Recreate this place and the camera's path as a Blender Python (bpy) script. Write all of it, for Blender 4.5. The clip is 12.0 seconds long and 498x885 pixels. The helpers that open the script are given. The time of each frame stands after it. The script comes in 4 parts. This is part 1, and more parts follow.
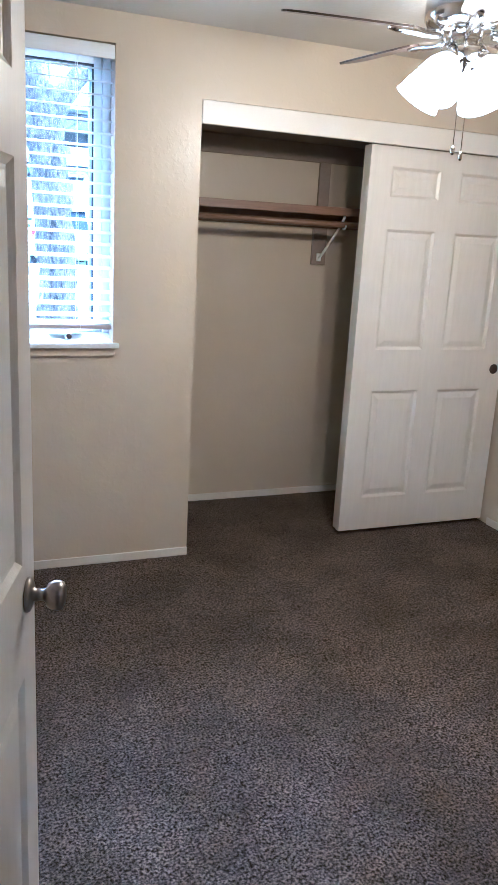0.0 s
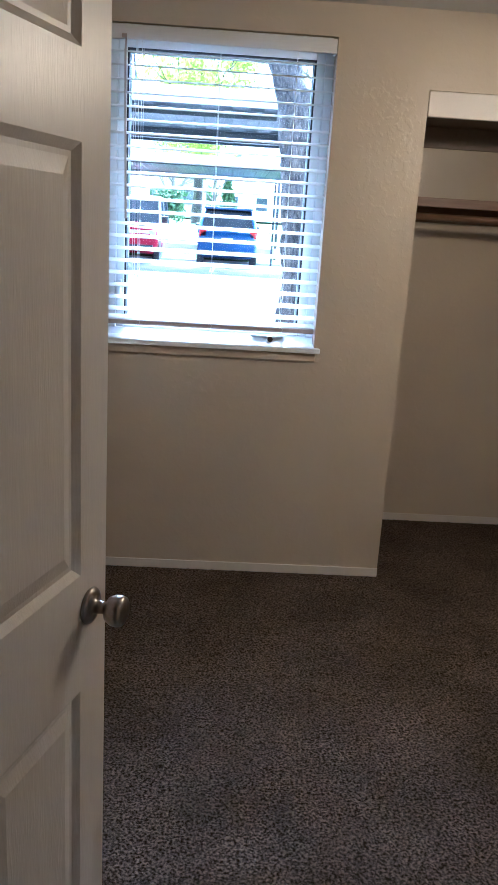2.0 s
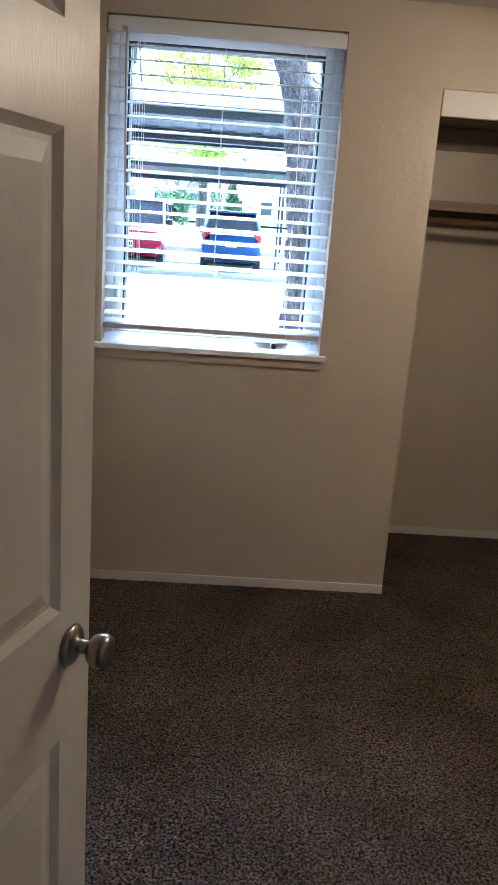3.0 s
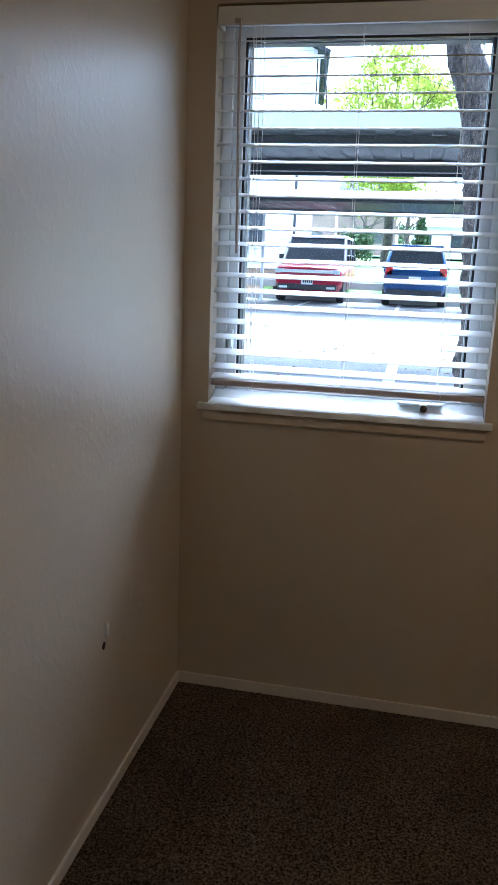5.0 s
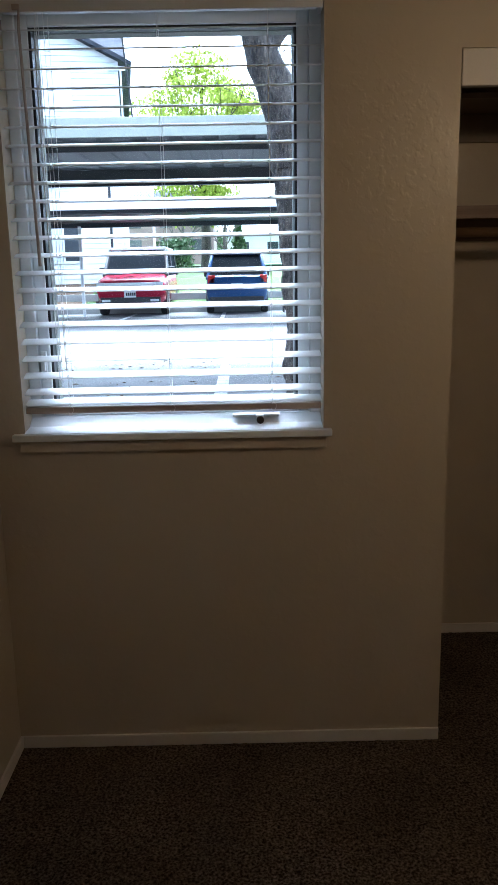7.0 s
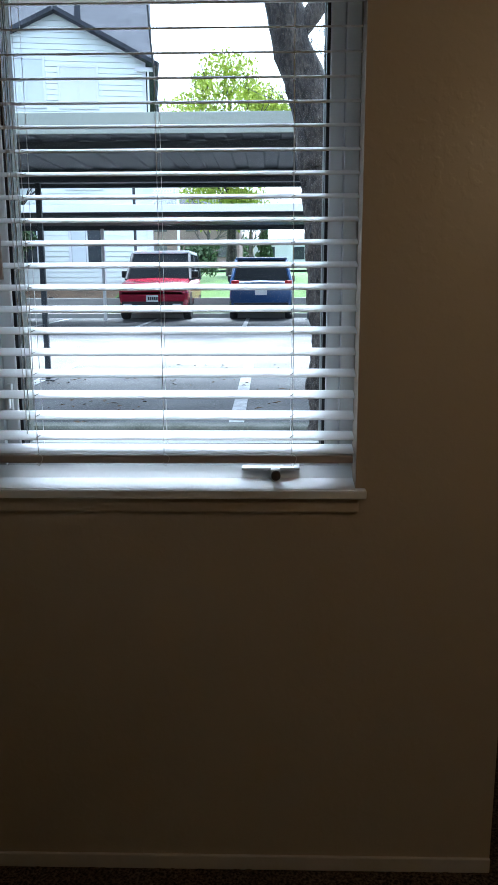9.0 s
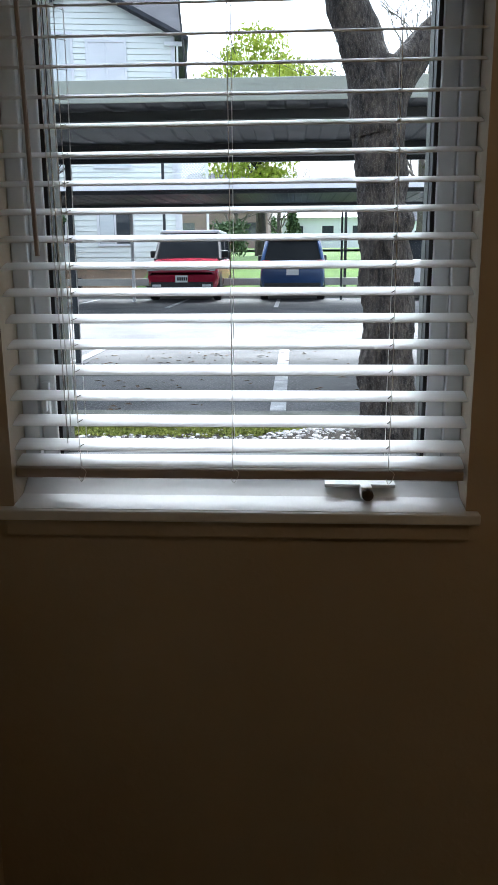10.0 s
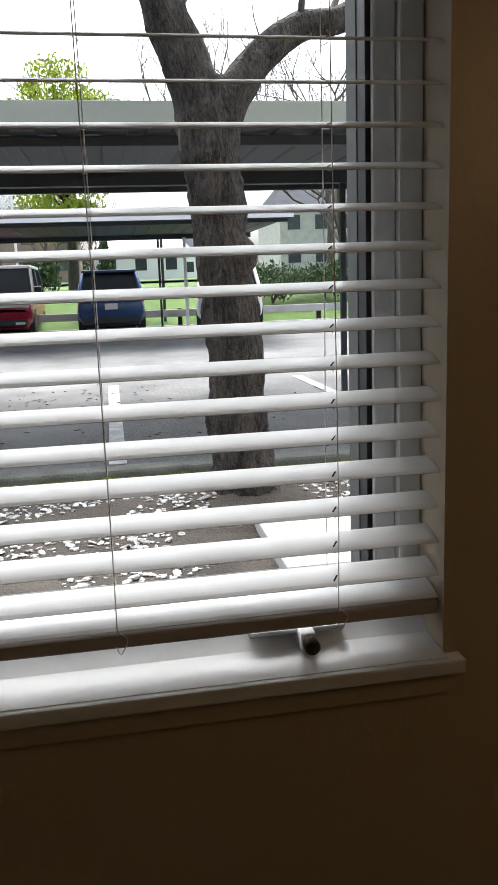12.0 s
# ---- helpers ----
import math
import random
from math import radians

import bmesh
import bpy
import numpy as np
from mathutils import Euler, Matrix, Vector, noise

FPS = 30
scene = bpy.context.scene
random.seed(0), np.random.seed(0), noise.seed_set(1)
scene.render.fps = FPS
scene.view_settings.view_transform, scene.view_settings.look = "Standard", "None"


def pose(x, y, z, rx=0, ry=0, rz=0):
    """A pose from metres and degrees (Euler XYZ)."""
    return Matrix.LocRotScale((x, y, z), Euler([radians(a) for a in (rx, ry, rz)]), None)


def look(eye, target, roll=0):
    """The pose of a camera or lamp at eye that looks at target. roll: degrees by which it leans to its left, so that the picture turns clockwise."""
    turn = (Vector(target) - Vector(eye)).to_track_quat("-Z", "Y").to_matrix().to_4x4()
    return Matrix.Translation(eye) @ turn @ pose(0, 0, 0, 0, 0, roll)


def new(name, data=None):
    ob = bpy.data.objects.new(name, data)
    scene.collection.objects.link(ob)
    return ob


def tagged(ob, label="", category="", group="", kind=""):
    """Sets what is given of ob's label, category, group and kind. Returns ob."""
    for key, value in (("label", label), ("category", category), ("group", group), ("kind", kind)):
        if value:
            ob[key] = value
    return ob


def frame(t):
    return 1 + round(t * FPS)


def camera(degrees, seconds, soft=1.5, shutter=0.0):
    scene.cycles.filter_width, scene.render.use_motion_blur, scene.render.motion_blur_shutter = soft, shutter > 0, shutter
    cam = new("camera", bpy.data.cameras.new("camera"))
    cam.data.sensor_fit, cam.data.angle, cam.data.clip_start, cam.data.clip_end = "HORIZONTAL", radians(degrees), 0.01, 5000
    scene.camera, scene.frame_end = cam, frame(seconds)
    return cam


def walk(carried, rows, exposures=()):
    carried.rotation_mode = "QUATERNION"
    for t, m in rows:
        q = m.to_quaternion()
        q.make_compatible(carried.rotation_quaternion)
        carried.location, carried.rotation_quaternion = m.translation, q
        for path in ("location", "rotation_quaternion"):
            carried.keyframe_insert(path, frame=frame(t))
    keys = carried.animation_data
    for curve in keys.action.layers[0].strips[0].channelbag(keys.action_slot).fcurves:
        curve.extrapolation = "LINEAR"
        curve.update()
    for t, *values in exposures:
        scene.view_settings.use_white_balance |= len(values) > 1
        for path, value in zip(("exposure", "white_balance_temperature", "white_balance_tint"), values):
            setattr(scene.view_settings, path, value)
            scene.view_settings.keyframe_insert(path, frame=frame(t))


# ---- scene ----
cam = camera(35.4, 12.0)
PATH = [
    (0, (0.267, -3.503, 1.555), (1.000, -1.712, 1.051), 3.2),
    (0.5, (0.276, -3.441, 1.547), (0.914, -1.605, 1.075), 2.1),
    (1, (0.412, -3.423, 1.544), (0.911, -1.540, 1.088), 2.8),
    (1.2, (0.48, -3.42, 1.553), (0.752, -1.497, 1.086), 4.1),
    (1.5, (0.551, -3.398, 1.559), (0.643, -1.466, 1.052), 4.6),
    (2, (0.604, -3.39, 1.551), (0.687, -1.462, 1.025), 3.5),
    (2.5, (0.606, -3.375, 1.544), (0.713, -1.45, 1.015), 4.0),
    (4.5, (0.714, -2.607, 1.543), (0.432, -0.679, 1.093), 3.2),
    (5, (0.771, -2.548, 1.544), (0.376, -0.641, 1.09), 2.1),
    (5.5, (0.753, -2.539, 1.552), (0.48, -0.593, 1.179), 1.6),
    (6, (0.707, -2.5, 1.55), (0.566, -0.537, 1.193), 0.6),
    (6.5, (0.694, -2.46, 1.54), (0.669, -0.497, 1.158), -1.0),
    (7, (0.768, -2.343, 1.533), (0.777, -0.388, 1.11), -1.1),
    (7.2, (0.801, -2.29, 1.535), (0.734, -0.324, 1.174), 0.1),
    (8.8, (0.841, -1.909, 1.563), (0.744, 0.045, 1.151), 0.3),
    (9, (0.794, -1.836, 1.566), (0.747, 0.121, 1.154), -0.2),
    (9.5, (0.709, -1.675, 1.542), (0.757, 0.267, 1.063), -0.1),
    (10, (0.665, -1.499, 1.558), (0.552, 0.444, 1.099), -0.4),
    (10.5, (0.666, -1.301, 1.564), (0.48, 0.647, 1.151), -1.3),
    (11, (0.656, -1.217, 1.562), (0.505, 0.715, 1.064), 0.4),
    (11.5, (0.62, -1.102, 1.571), (0.688, 0.826, 1.044), 0.5),
    (12, (0.563, -0.995, 1.603), (0.892, 0.938, 1.208), -2.1),
]
walk(cam, [(t, look(eye, target, roll)) for t, eye, target, roll in PATH],
     [(0.0, 5.1, 3650, 4), (0.5, 4.9, 3700, 4), (1.0, 4.75, 3800, 4), (1.6, 4.2, 4000, 5), (2.7, 3.9, 4250, 6), (4.4, 2.95, 4600, 6), (5.5, 2.55, 4700, 6), (7.2, 2.2, 4850, 5), (8.9, 1.55, 5000, 3), (10.0, 1.2, 5600, 6), (11.0, 0.9, 6100, 9), (12.0, 0.8, 6200, 9)])

# ---- world, sun, lamps ----
world = bpy.data.worlds.new("sky")
scene.world = world
world.use_nodes = True
wn = world.node_tree.nodes
sky = wn.new("ShaderNodeTexSky")
sky.sky_type, sky.sun_disc = "NISHITA", False
sky.sun_elevation, sky.sun_rotation = radians(64), radians(0)
sky.air_density, sky.dust_density, sky.ozone_density = 1.0, 8.0, 0.6
overcast = wn.new("ShaderNodeHueSaturation")
overcast.inputs["Saturation"].default_value, overcast.inputs["Value"].default_value = 0.4, 2.3
wn["Background"].inputs["Strength"].default_value = 0.15
world.node_tree.links.new(sky.outputs[0], overcast.inputs["Color"])
world.node_tree.links.new(overcast.outputs[0], wn["Background"].inputs["Color"])

sun = new("sun", bpy.data.lights.new("sun", "SUN"))
sun.data.energy, sun.data.angle, sun.data.color = 0.7, radians(75), (1.0, 0.98, 0.95)
sun.matrix_world = look((1, 14, 29), (0, 0, 0))

BULB = 0.44         # watts of each fan bulb


# ---- materials ----
def nodes_of(name, rough=0.6, metal=0.0, spec=0.5):
    m = bpy.data.materials.new(name)
    m.use_nodes = True
    b = m.node_tree.nodes["Principled BSDF"]
    b.inputs["Roughness"].default_value = rough
    b.inputs["Metallic"].default_value = metal
    b.inputs["Specular IOR Level"].default_value = spec
    return m, m.node_tree, b


def surface(name, c1, c2, scale=4.0, fine=80.0, rough=0.6, metal=0.0, bump=0.2, depth=0.002, spec=0.5, stretch=(1, 1, 1), vary=0.0, spread=(0.3, 0.7), fine_mix=0.35):
    """Two-scale mottled colour with a fine bump, in object space metres."""
    m, nt, b = nodes_of(name, rough, metal, spec)
    n, l = nt.nodes, nt.links
    tc = n.new("ShaderNodeTexCoord")
    mp = n.new("ShaderNodeMapping")
    mp.inputs["Scale"].default_value = stretch
    l.new(tc.outputs["Object"], mp.inputs["Vector"])
    big, small = n.new("ShaderNodeTexNoise"), n.new("ShaderNodeTexNoise")
    big.inputs["Scale"].default_value, big.inputs["Detail"].default_value = scale, 5
    small.inputs["Scale"].default_value, small.inputs["Detail"].default_value = fine, 4
    l.new(mp.outputs[0], big.inputs["Vector"])
    l.new(mp.outputs[0], small.inputs["Vector"])
    add = n.new("ShaderNodeMix")
    add.data_type = "FLOAT"
    add.inputs[0].default_value = fine_mix
    l.new(big.outputs["Fac"], add.inputs[2])
    l.new(small.outputs["Fac"], add.inputs[3])
    ramp = n.new("ShaderNodeValToRGB")
    ramp.color_ramp.elements[0].position, ramp.color_ramp.elements[1].position = spread
    ramp.color_ramp.elements[0].color, ramp.color_ramp.elements[1].color = (*c1, 1), (*c2, 1)
    l.new(add.outputs[0], ramp.inputs["Fac"])
    out = ramp.outputs["Color"]
    if vary:
        info = n.new("ShaderNodeObjectInfo")
        hsv = n.new("ShaderNodeHueSaturation")
        mr = n.new("ShaderNodeMapRange")
        mr.inputs["To Min"].default_value, mr.inputs["To Max"].default_value = 1 - vary, 1 + vary
        l.new(info.outputs["Random"], mr.inputs["Value"])
        l.new(mr.outputs[0], hsv.inputs["Value"])
        l.new(out, hsv.inputs["Color"])
        out = hsv.outputs[0]
    l.new(out, b.inputs["Base Color"])
    if bump:
        bp = n.new("ShaderNodeBump")
        bp.inputs["Strength"].default_value, bp.inputs["Distance"].default_value = bump, depth
        l.new(small.outputs["Fac"], bp.inputs["Height"])
        l.new(bp.outputs[0], b.inputs["Normal"])
    return m


def wall_paint(name, c):
    """Eggshell wall paint over orange-peel texture with knock-down patches."""
    m, nt, b = nodes_of(name, 0.37, 0, 0.5)
    n, l = nt.nodes, nt.links
    tc = n.new("ShaderNodeTexCoord")
    peel, lump, tone = n.new("ShaderNodeTexNoise"), n.new("ShaderNodeTexNoise"), n.new("ShaderNodeTexNoise")
    for k, s, d in ((peel, 130, 3), (lump, 38, 2), (tone, 1.7, 4)):
        k.inputs["Scale"].default_value, k.inputs["Detail"].default_value = s, d
        l.new(tc.outputs["Object"], k.inputs["Vector"])
    ramp = n.new("ShaderNodeValToRGB")
    ramp.color_ramp.elements[0].position, ramp.color_ramp.elements[1].position = 0.3, 0.7
    ramp.color_ramp.elements[0].color = (c[0] * 0.93, c[1] * 0.92, c[2] * 0.9, 1)
    ramp.color_ramp.elements[1].color = (*c, 1)
    l.new(tone.outputs["Fac"], ramp.inputs["Fac"])
    l.new(ramp.outputs[0], b.inputs["Base Color"])
    step = n.new("ShaderNodeMapRange")
    step.inputs["From Min"].default_value, step.inputs["From Max"].default_value = 0.5, 0.62
    l.new(lump.outputs["Fac"], step.inputs["Value"])
    sm = n.new("ShaderNodeMath")
    sm.operation = "MULTIPLY_ADD"
    sm.inputs[1].default_value = 0.35
    l.new(peel.outputs["Fac"], sm.inputs[0])
    l.new(step.outputs[0], sm.inputs[2])
    bp = n.new("ShaderNodeBump")
    bp.inputs["Strength"].default_value, bp.inputs["Distance"].default_value = 0.2, 0.0014
    l.new(sm.outputs[0], bp.inputs["Height"])
    l.new(bp.outputs[0], b.inputs["Normal"])
    return m


def carpet_mat():
    m, nt, b = nodes_of("carpet_pile", 0.95, 0, 0.1)
    n, l = nt.nodes, nt.links
    tc = n.new("ShaderNodeTexCoord")
    tuft, speck, tread = n.new("ShaderNodeTexVoronoi"), n.new("ShaderNodeTexNoise"), n.new("ShaderNodeTexNoise")
    tuft.inputs["Scale"].default_value = 200
    speck.inputs["Scale"].default_value, speck.inputs["Detail"].default_value = 130, 4
    tread.inputs["Scale"].default_value, tread.inputs["Detail"].default_value = 3.0, 4
    for k in (tuft, speck, tread):
        l.new(tc.outputs["Object"], k.inputs["Vector"])
    ramp = n.new("ShaderNodeValToRGB")
    e = ramp.color_ramp.elements
    e[0].position, e[1].position = 0.36, 0.66
    e[0].color, e[1].color = (0.018, 0.013, 0.009, 1), (0.168, 0.122, 0.086, 1)
    mid = e.new(0.5)
    mid.color = (0.076, 0.057, 0.043, 1)
    l.new(speck.outputs["Fac"], ramp.inputs["Fac"])
    hsv = n.new("ShaderNodeHueSaturation")
    mr = n.new("ShaderNodeMapRange")
    mr.inputs["From Min"].default_value, mr.inputs["From Max"].default_value = 0.35, 0.65
    mr.inputs["To Min"].default_value, mr.inputs["To Max"].default_value = 0.75, 1.15
    l.new(tread.outputs["Fac"], mr.inputs["Value"])
    l.new(mr.outputs[0], hsv.inputs["Value"])
    l.new(ramp.outputs[0], hsv.inputs["Color"])
    l.new(hsv.outputs[0], b.inputs["Base Color"])
    bp = n.new("ShaderNodeBump")
    bp.inputs["Strength"].default_value, bp.inputs["Distance"].default_value = 0.7, 0.008
    l.new(speck.outputs["Fac"], bp.inputs["Height"])
    l.new(bp.outputs[0], b.inputs["Normal"])
    return m


def glass_mat(name, tint=(0.97, 0.985, 0.98)):
    m, nt, b = nodes_of(name, 0.0)
    b.inputs["Base Color"].default_value = (*tint, 1)
    b.inputs["Transmission Weight"].default_value = 1
    b.inputs["IOR"].default_value = 1.0 + 0.12
    return m


def glow_mat(name, c, s):
    m, nt, b = nodes_of(name, 0.3)
    b.inputs["Base Color"].default_value = (0.85, 0.83, 0.8, 1)
    b.inputs["Emission Color"].default_value = (*c, 1)
    b.inputs["Emission Strength"].default_value = s
    return m


WALL = wall_paint("wall_paint_warm_white", (0.535, 0.46, 0.35))
CEIL = wall_paint("ceiling_paint_white", (0.5, 0.475, 0.43))
CARPET = carpet_mat()
TRIM = surface("trim_paint_white", (0.64, 0.6, 0.55), (0.7, 0.66, 0.61), 6, 140, 0.35, bump=0.08, depth=0.001)
DOORP = surface("door_paint_white_woodgrain", (0.65, 0.61, 0.56), (0.71, 0.67, 0.62), 5, 28, 0.33, bump=0.35, depth=0.0016, stretch=(9, 9, 0.9))
VINYL = surface("vinyl_white", (0.74, 0.77, 0.78), (0.8, 0.82, 0.83), 3, 90, 0.35, bump=0.03)
SLATM = surface("slat_white_faux_wood", (0.68, 0.69, 0.69), (0.76, 0.77, 0.77), 3, 30, 0.38, bump=0.15, depth=0.0005, stretch=(0.25, 6, 6))
RAILM = surface("blind_rail_taupe", (0.4, 0.35, 0.31), (0.47, 0.41, 0.37), 3, 40, 0.45, bump=0.1, stretch=(0.3, 5, 5))
CORDM = surface("cord_white", (0.8, 0.79, 0.77), (0.88, 0.87, 0.85), 20, 300, 0.8, bump=0.2, depth=0.0003)
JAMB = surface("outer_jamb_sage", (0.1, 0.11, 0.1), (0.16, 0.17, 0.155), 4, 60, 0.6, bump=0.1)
GASKET = surface("rubber_gasket_black", (0.015, 0.017, 0.02), (0.03, 0.032, 0.036), 8, 120, 0.5, bump=0.05)
GLASS = glass_mat("window_glass")
NICKEL = surface("brushed_nickel", (0.3, 0.275, 0.25), (0.42, 0.39, 0.355), 20, 200, 0.28, 1.0, bump=0.03, depth=0.0003)
CHROME = surface("polished_nickel", (0.6, 0.57, 0.53), (0.7, 0.67, 0.63), 10, 100, 0.14, 1.0, bump=0)
DARKMETAL = surface("dark_bronze", (0.05, 0.035, 0.028), (0.09, 0.065, 0.05), 20, 200, 0.4, 0.8, bump=0.03)
WOODR = surface("closet_wood_brown", (0.11, 0.062, 0.034), (0.22, 0.132, 0.074), 3, 22, 0.45, bump=0.15, depth=0.0008, stretch=(0.6, 8, 8))
TAUPE = surface("closet_board_taupe", (0.19, 0.148, 0.112), (0.25, 0.2, 0.155), 5, 60, 0.55, bump=0.1)
BLADE = surface("fan_blade_dark", (0.035, 0.026, 0.022), (0.075, 0.055, 0.045), 4, 40, 0.35, bump=0.06)
SHADE = glow_mat("frosted_glass_lit", (1.0, 0.93, 0.82), 0.35)
HOLE = surface("hole_dark", (0.006, 0.005, 0.004), (0.012, 0.01, 0.008), 30, 200, 0.9, bump=0)
ASPHALT = surface("asphalt_worn", (0.04, 0.04, 0.041), (0.15, 0.148, 0.145), 1.1, 45, 0.8, bump=0.8, depth=0.006, spread=(0.36, 0.6), fine_mix=0.45)
LINE = surface("road_paint_white", (0.2, 0.2, 0.2), (0.68, 0.68, 0.67), 7, 60, 0.7, bump=0.4, depth=0.003)
SOIL = surface("soil_dark", (0.022, 0.018, 0.014), (0.075, 0.062, 0.05), 4, 70, 0.95, bump=0.8, depth=0.02)
STONE = surface("river_stone", (0.12, 0.115, 0.11), (0.6, 0.58, 0.56), 22, 260, 0.7, bump=0.3, depth=0.003, spread=(0.38, 0.6))
MOSS = surface("moss_green", (0.08, 0.1, 0.014), (0.26, 0.28, 0.05), 9, 120, 0.95, bump=0.8, depth=0.015)
CONC = surface("concrete_grey", (0.3, 0.3, 0.29), (0.46, 0.46, 0.44), 2, 60, 0.85, bump=0.3, depth=0.004)
KERB = surface("kerb_mossy_concrete", (0.07, 0.075, 0.055), (0.2, 0.2, 0.175), 5, 60, 0.9, bump=0.5, depth=0.008)
GRASS = surface("grass_green", (0.04, 0.08, 0.012), (0.095, 0.165, 0.028), 1.2, 45, 0.95, bump=0.7, depth=0.03)
MULCH = surface("mulch_leaf_brown", (0.05, 0.034, 0.02), (0.16, 0.105, 0.06), 2, 30, 0.95, bump=0.8, depth=0.03)
BARK = surface("bark_grey_brown", (0.009, 0.007, 0.006), (0.085, 0.071, 0.058), 7, 42, 0.92, bump=1.0, depth=0.02, stretch=(1.5, 1.5, 0.6), spread=(0.4, 0.68), fine_mix=0.55)
TWIG = surface("twig_grey", (0.05, 0.042, 0.036), (0.11, 0.095, 0.08), 8, 80, 0.9, bump=0.2)
LEAF = surface("leaf_spring_green", (0.26, 0.33, 0.025), (0.46, 0.52, 0.06), 1.2, 30, 0.7, bump=0, vary=0.1)
LEAFD = surface("leaf_dark_green", (0.03, 0.06, 0.02), (0.075, 0.12, 0.04), 1.2, 30, 0.8, bump=0)
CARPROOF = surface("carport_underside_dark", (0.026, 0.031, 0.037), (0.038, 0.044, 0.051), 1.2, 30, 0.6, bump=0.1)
FASCIA = surface("carport_fascia_sage", (0.28, 0.3, 0.25), (0.37, 0.39, 0.335), 1.0, 40, 0.6, bump=0.1)
WHITEM = surface("white_painted_metal", (0.7, 0.7, 0.7), (0.8, 0.8, 0.8), 1.5, 40, 0.5, bump=0.05)
SIDING = surface("siding_pale_green", (0.78, 0.81, 0.75), (0.85, 0.87, 0.81), 0.6, 18, 0.6, bump=0.1)
SHINGLE = surface("shingle_grey", (0.035, 0.037, 0.043), (0.08, 0.083, 0.093), 1.5, 14, 0.95, bump=0.4, depth=0.01, spec=0.1)
BRICKM = surface("brick_far", (0.2, 0.145, 0.125), (0.3, 0.22, 0.19), 0.6, 12, 0.85, bump=0.2)
BLINDW = surface("window_blind_pale", (0.6, 0.63, 0.62), (0.7, 0.73, 0.72), 1, 30, 0.5, bump=0.05)
PANE = surface("window_pane_dark", (0.03, 0.035, 0.04), (0.06, 0.068, 0.075), 0.8, 8, 0.08, bump=0)
RED = surface("car_paint_red", (0.27, 0.008, 0.03), (0.31, 0.011, 0.036), 1, 40, 0.22, bump=0)
BLUE = surface("car_paint_blue", (0.028, 0.065, 0.17), (0.036, 0.08, 0.2), 1, 40, 0.22, bump=0)
WHITEC = surface("car_paint_white", (0.72, 0.73, 0.74), (0.78, 0.79, 0.8), 1, 40, 0.22, bump=0)
TYRE = surface("tyre_rubber", (0.012, 0.012, 0.013), (0.024, 0.024, 0.025), 8, 90, 0.8, bump=0.2)
CARGLASS = surface("car_glass_dark", (0.01, 0.012, 0.014), (0.018, 0.02, 0.023), 2, 10, 0.25, bump=0, spec=0.0)
LAMPR = surface("tail_lamp_red", (0.42, 0.01, 0.015), (0.5, 0.02, 0.02), 20, 90, 0.15, bump=0)
LAMPW = surface("head_lamp_clear", (0.6, 0.62, 0.63), (0.75, 0.77, 0.78), 20, 90, 0.1, bump=0)
BLACKP = surface("black_plastic", (0.012, 0.012, 0.013), (0.022, 0.022, 0.024), 10, 90, 0.5, bump=0.05)
WIREM = surface("black_cable", (0.01, 0.01, 0.01), (0.02, 0.02, 0.02), 10, 90, 0.6, bump=0)


# ---- mesh helpers ----
def mesh_of(bm, name, mat, smooth=False, parent=None, at=None):
    bmesh.ops.recalc_face_normals(bm, faces=bm.faces)
    me = bpy.data.meshes.new(name)
    bm.to_mesh(me)
    bm.free()
    for m in (mat if isinstance(mat, (list, tuple)) else [mat]):
        me.materials.append(m)
    if smooth:
        me.polygons.foreach_set("use_smooth", [True] * len(me.polygons))
    ob = new(name, me)
    if parent:
        ob.parent = parent
    if at is not None:
        ob.matrix_basis = at
    return ob


def add_box(bm, x0, x1, y0, y1, z0, z1, bevel=0.0, mat=0, m=None):
    r = bmesh.ops.create_cube(bm, size=1)
    vs = r["verts"]
    for v in vs:
        v.co = Vector((x0 + (v.co.x + 0.5) * (x1 - x0), y0 + (v.co.y + 0.5) * (y1 - y0), z0 + (v.co.z + 0.5) * (z1 - z0)))
    fs = list({f for v in vs for f in v.link_faces})
    if bevel:
        es = list({e for v in vs for e in v.link_edges})
        r = bmesh.ops.bevel(bm, geom=es, offset=bevel, segments=2, profile=0.6, affect="EDGES")
        fs = [f for f in set(fs) | set(r["faces"]) if f.is_valid]
        vs = list({v for f in fs for v in f.verts})
    for f in fs:
        f.material_index = mat
    if m is not None:
        bmesh.ops.transform(bm, matrix=m, verts=vs)
    return vs


def box(name, x0, x1, y0, y1, z0, z1, mat, bevel=0.0, parent=None):
    bm = bmesh.new()
    add_box(bm, x0, x1, y0, y1, z0, z1, bevel)
    return mesh_of(bm, name, mat, False, parent)


def part_row(name, rows, mat, bevel=0.0, parent=None):
    """One part for each row."""
    for r in rows:
        box(name, *r, mat, bevel, parent)


def boxes(name, rows, mat, bevel=0.0, parent=None):
    bm = bmesh.new()
    for r in rows:
        add_box(bm, *r, bevel)
    return mesh_of(bm, name, mat, False, parent)


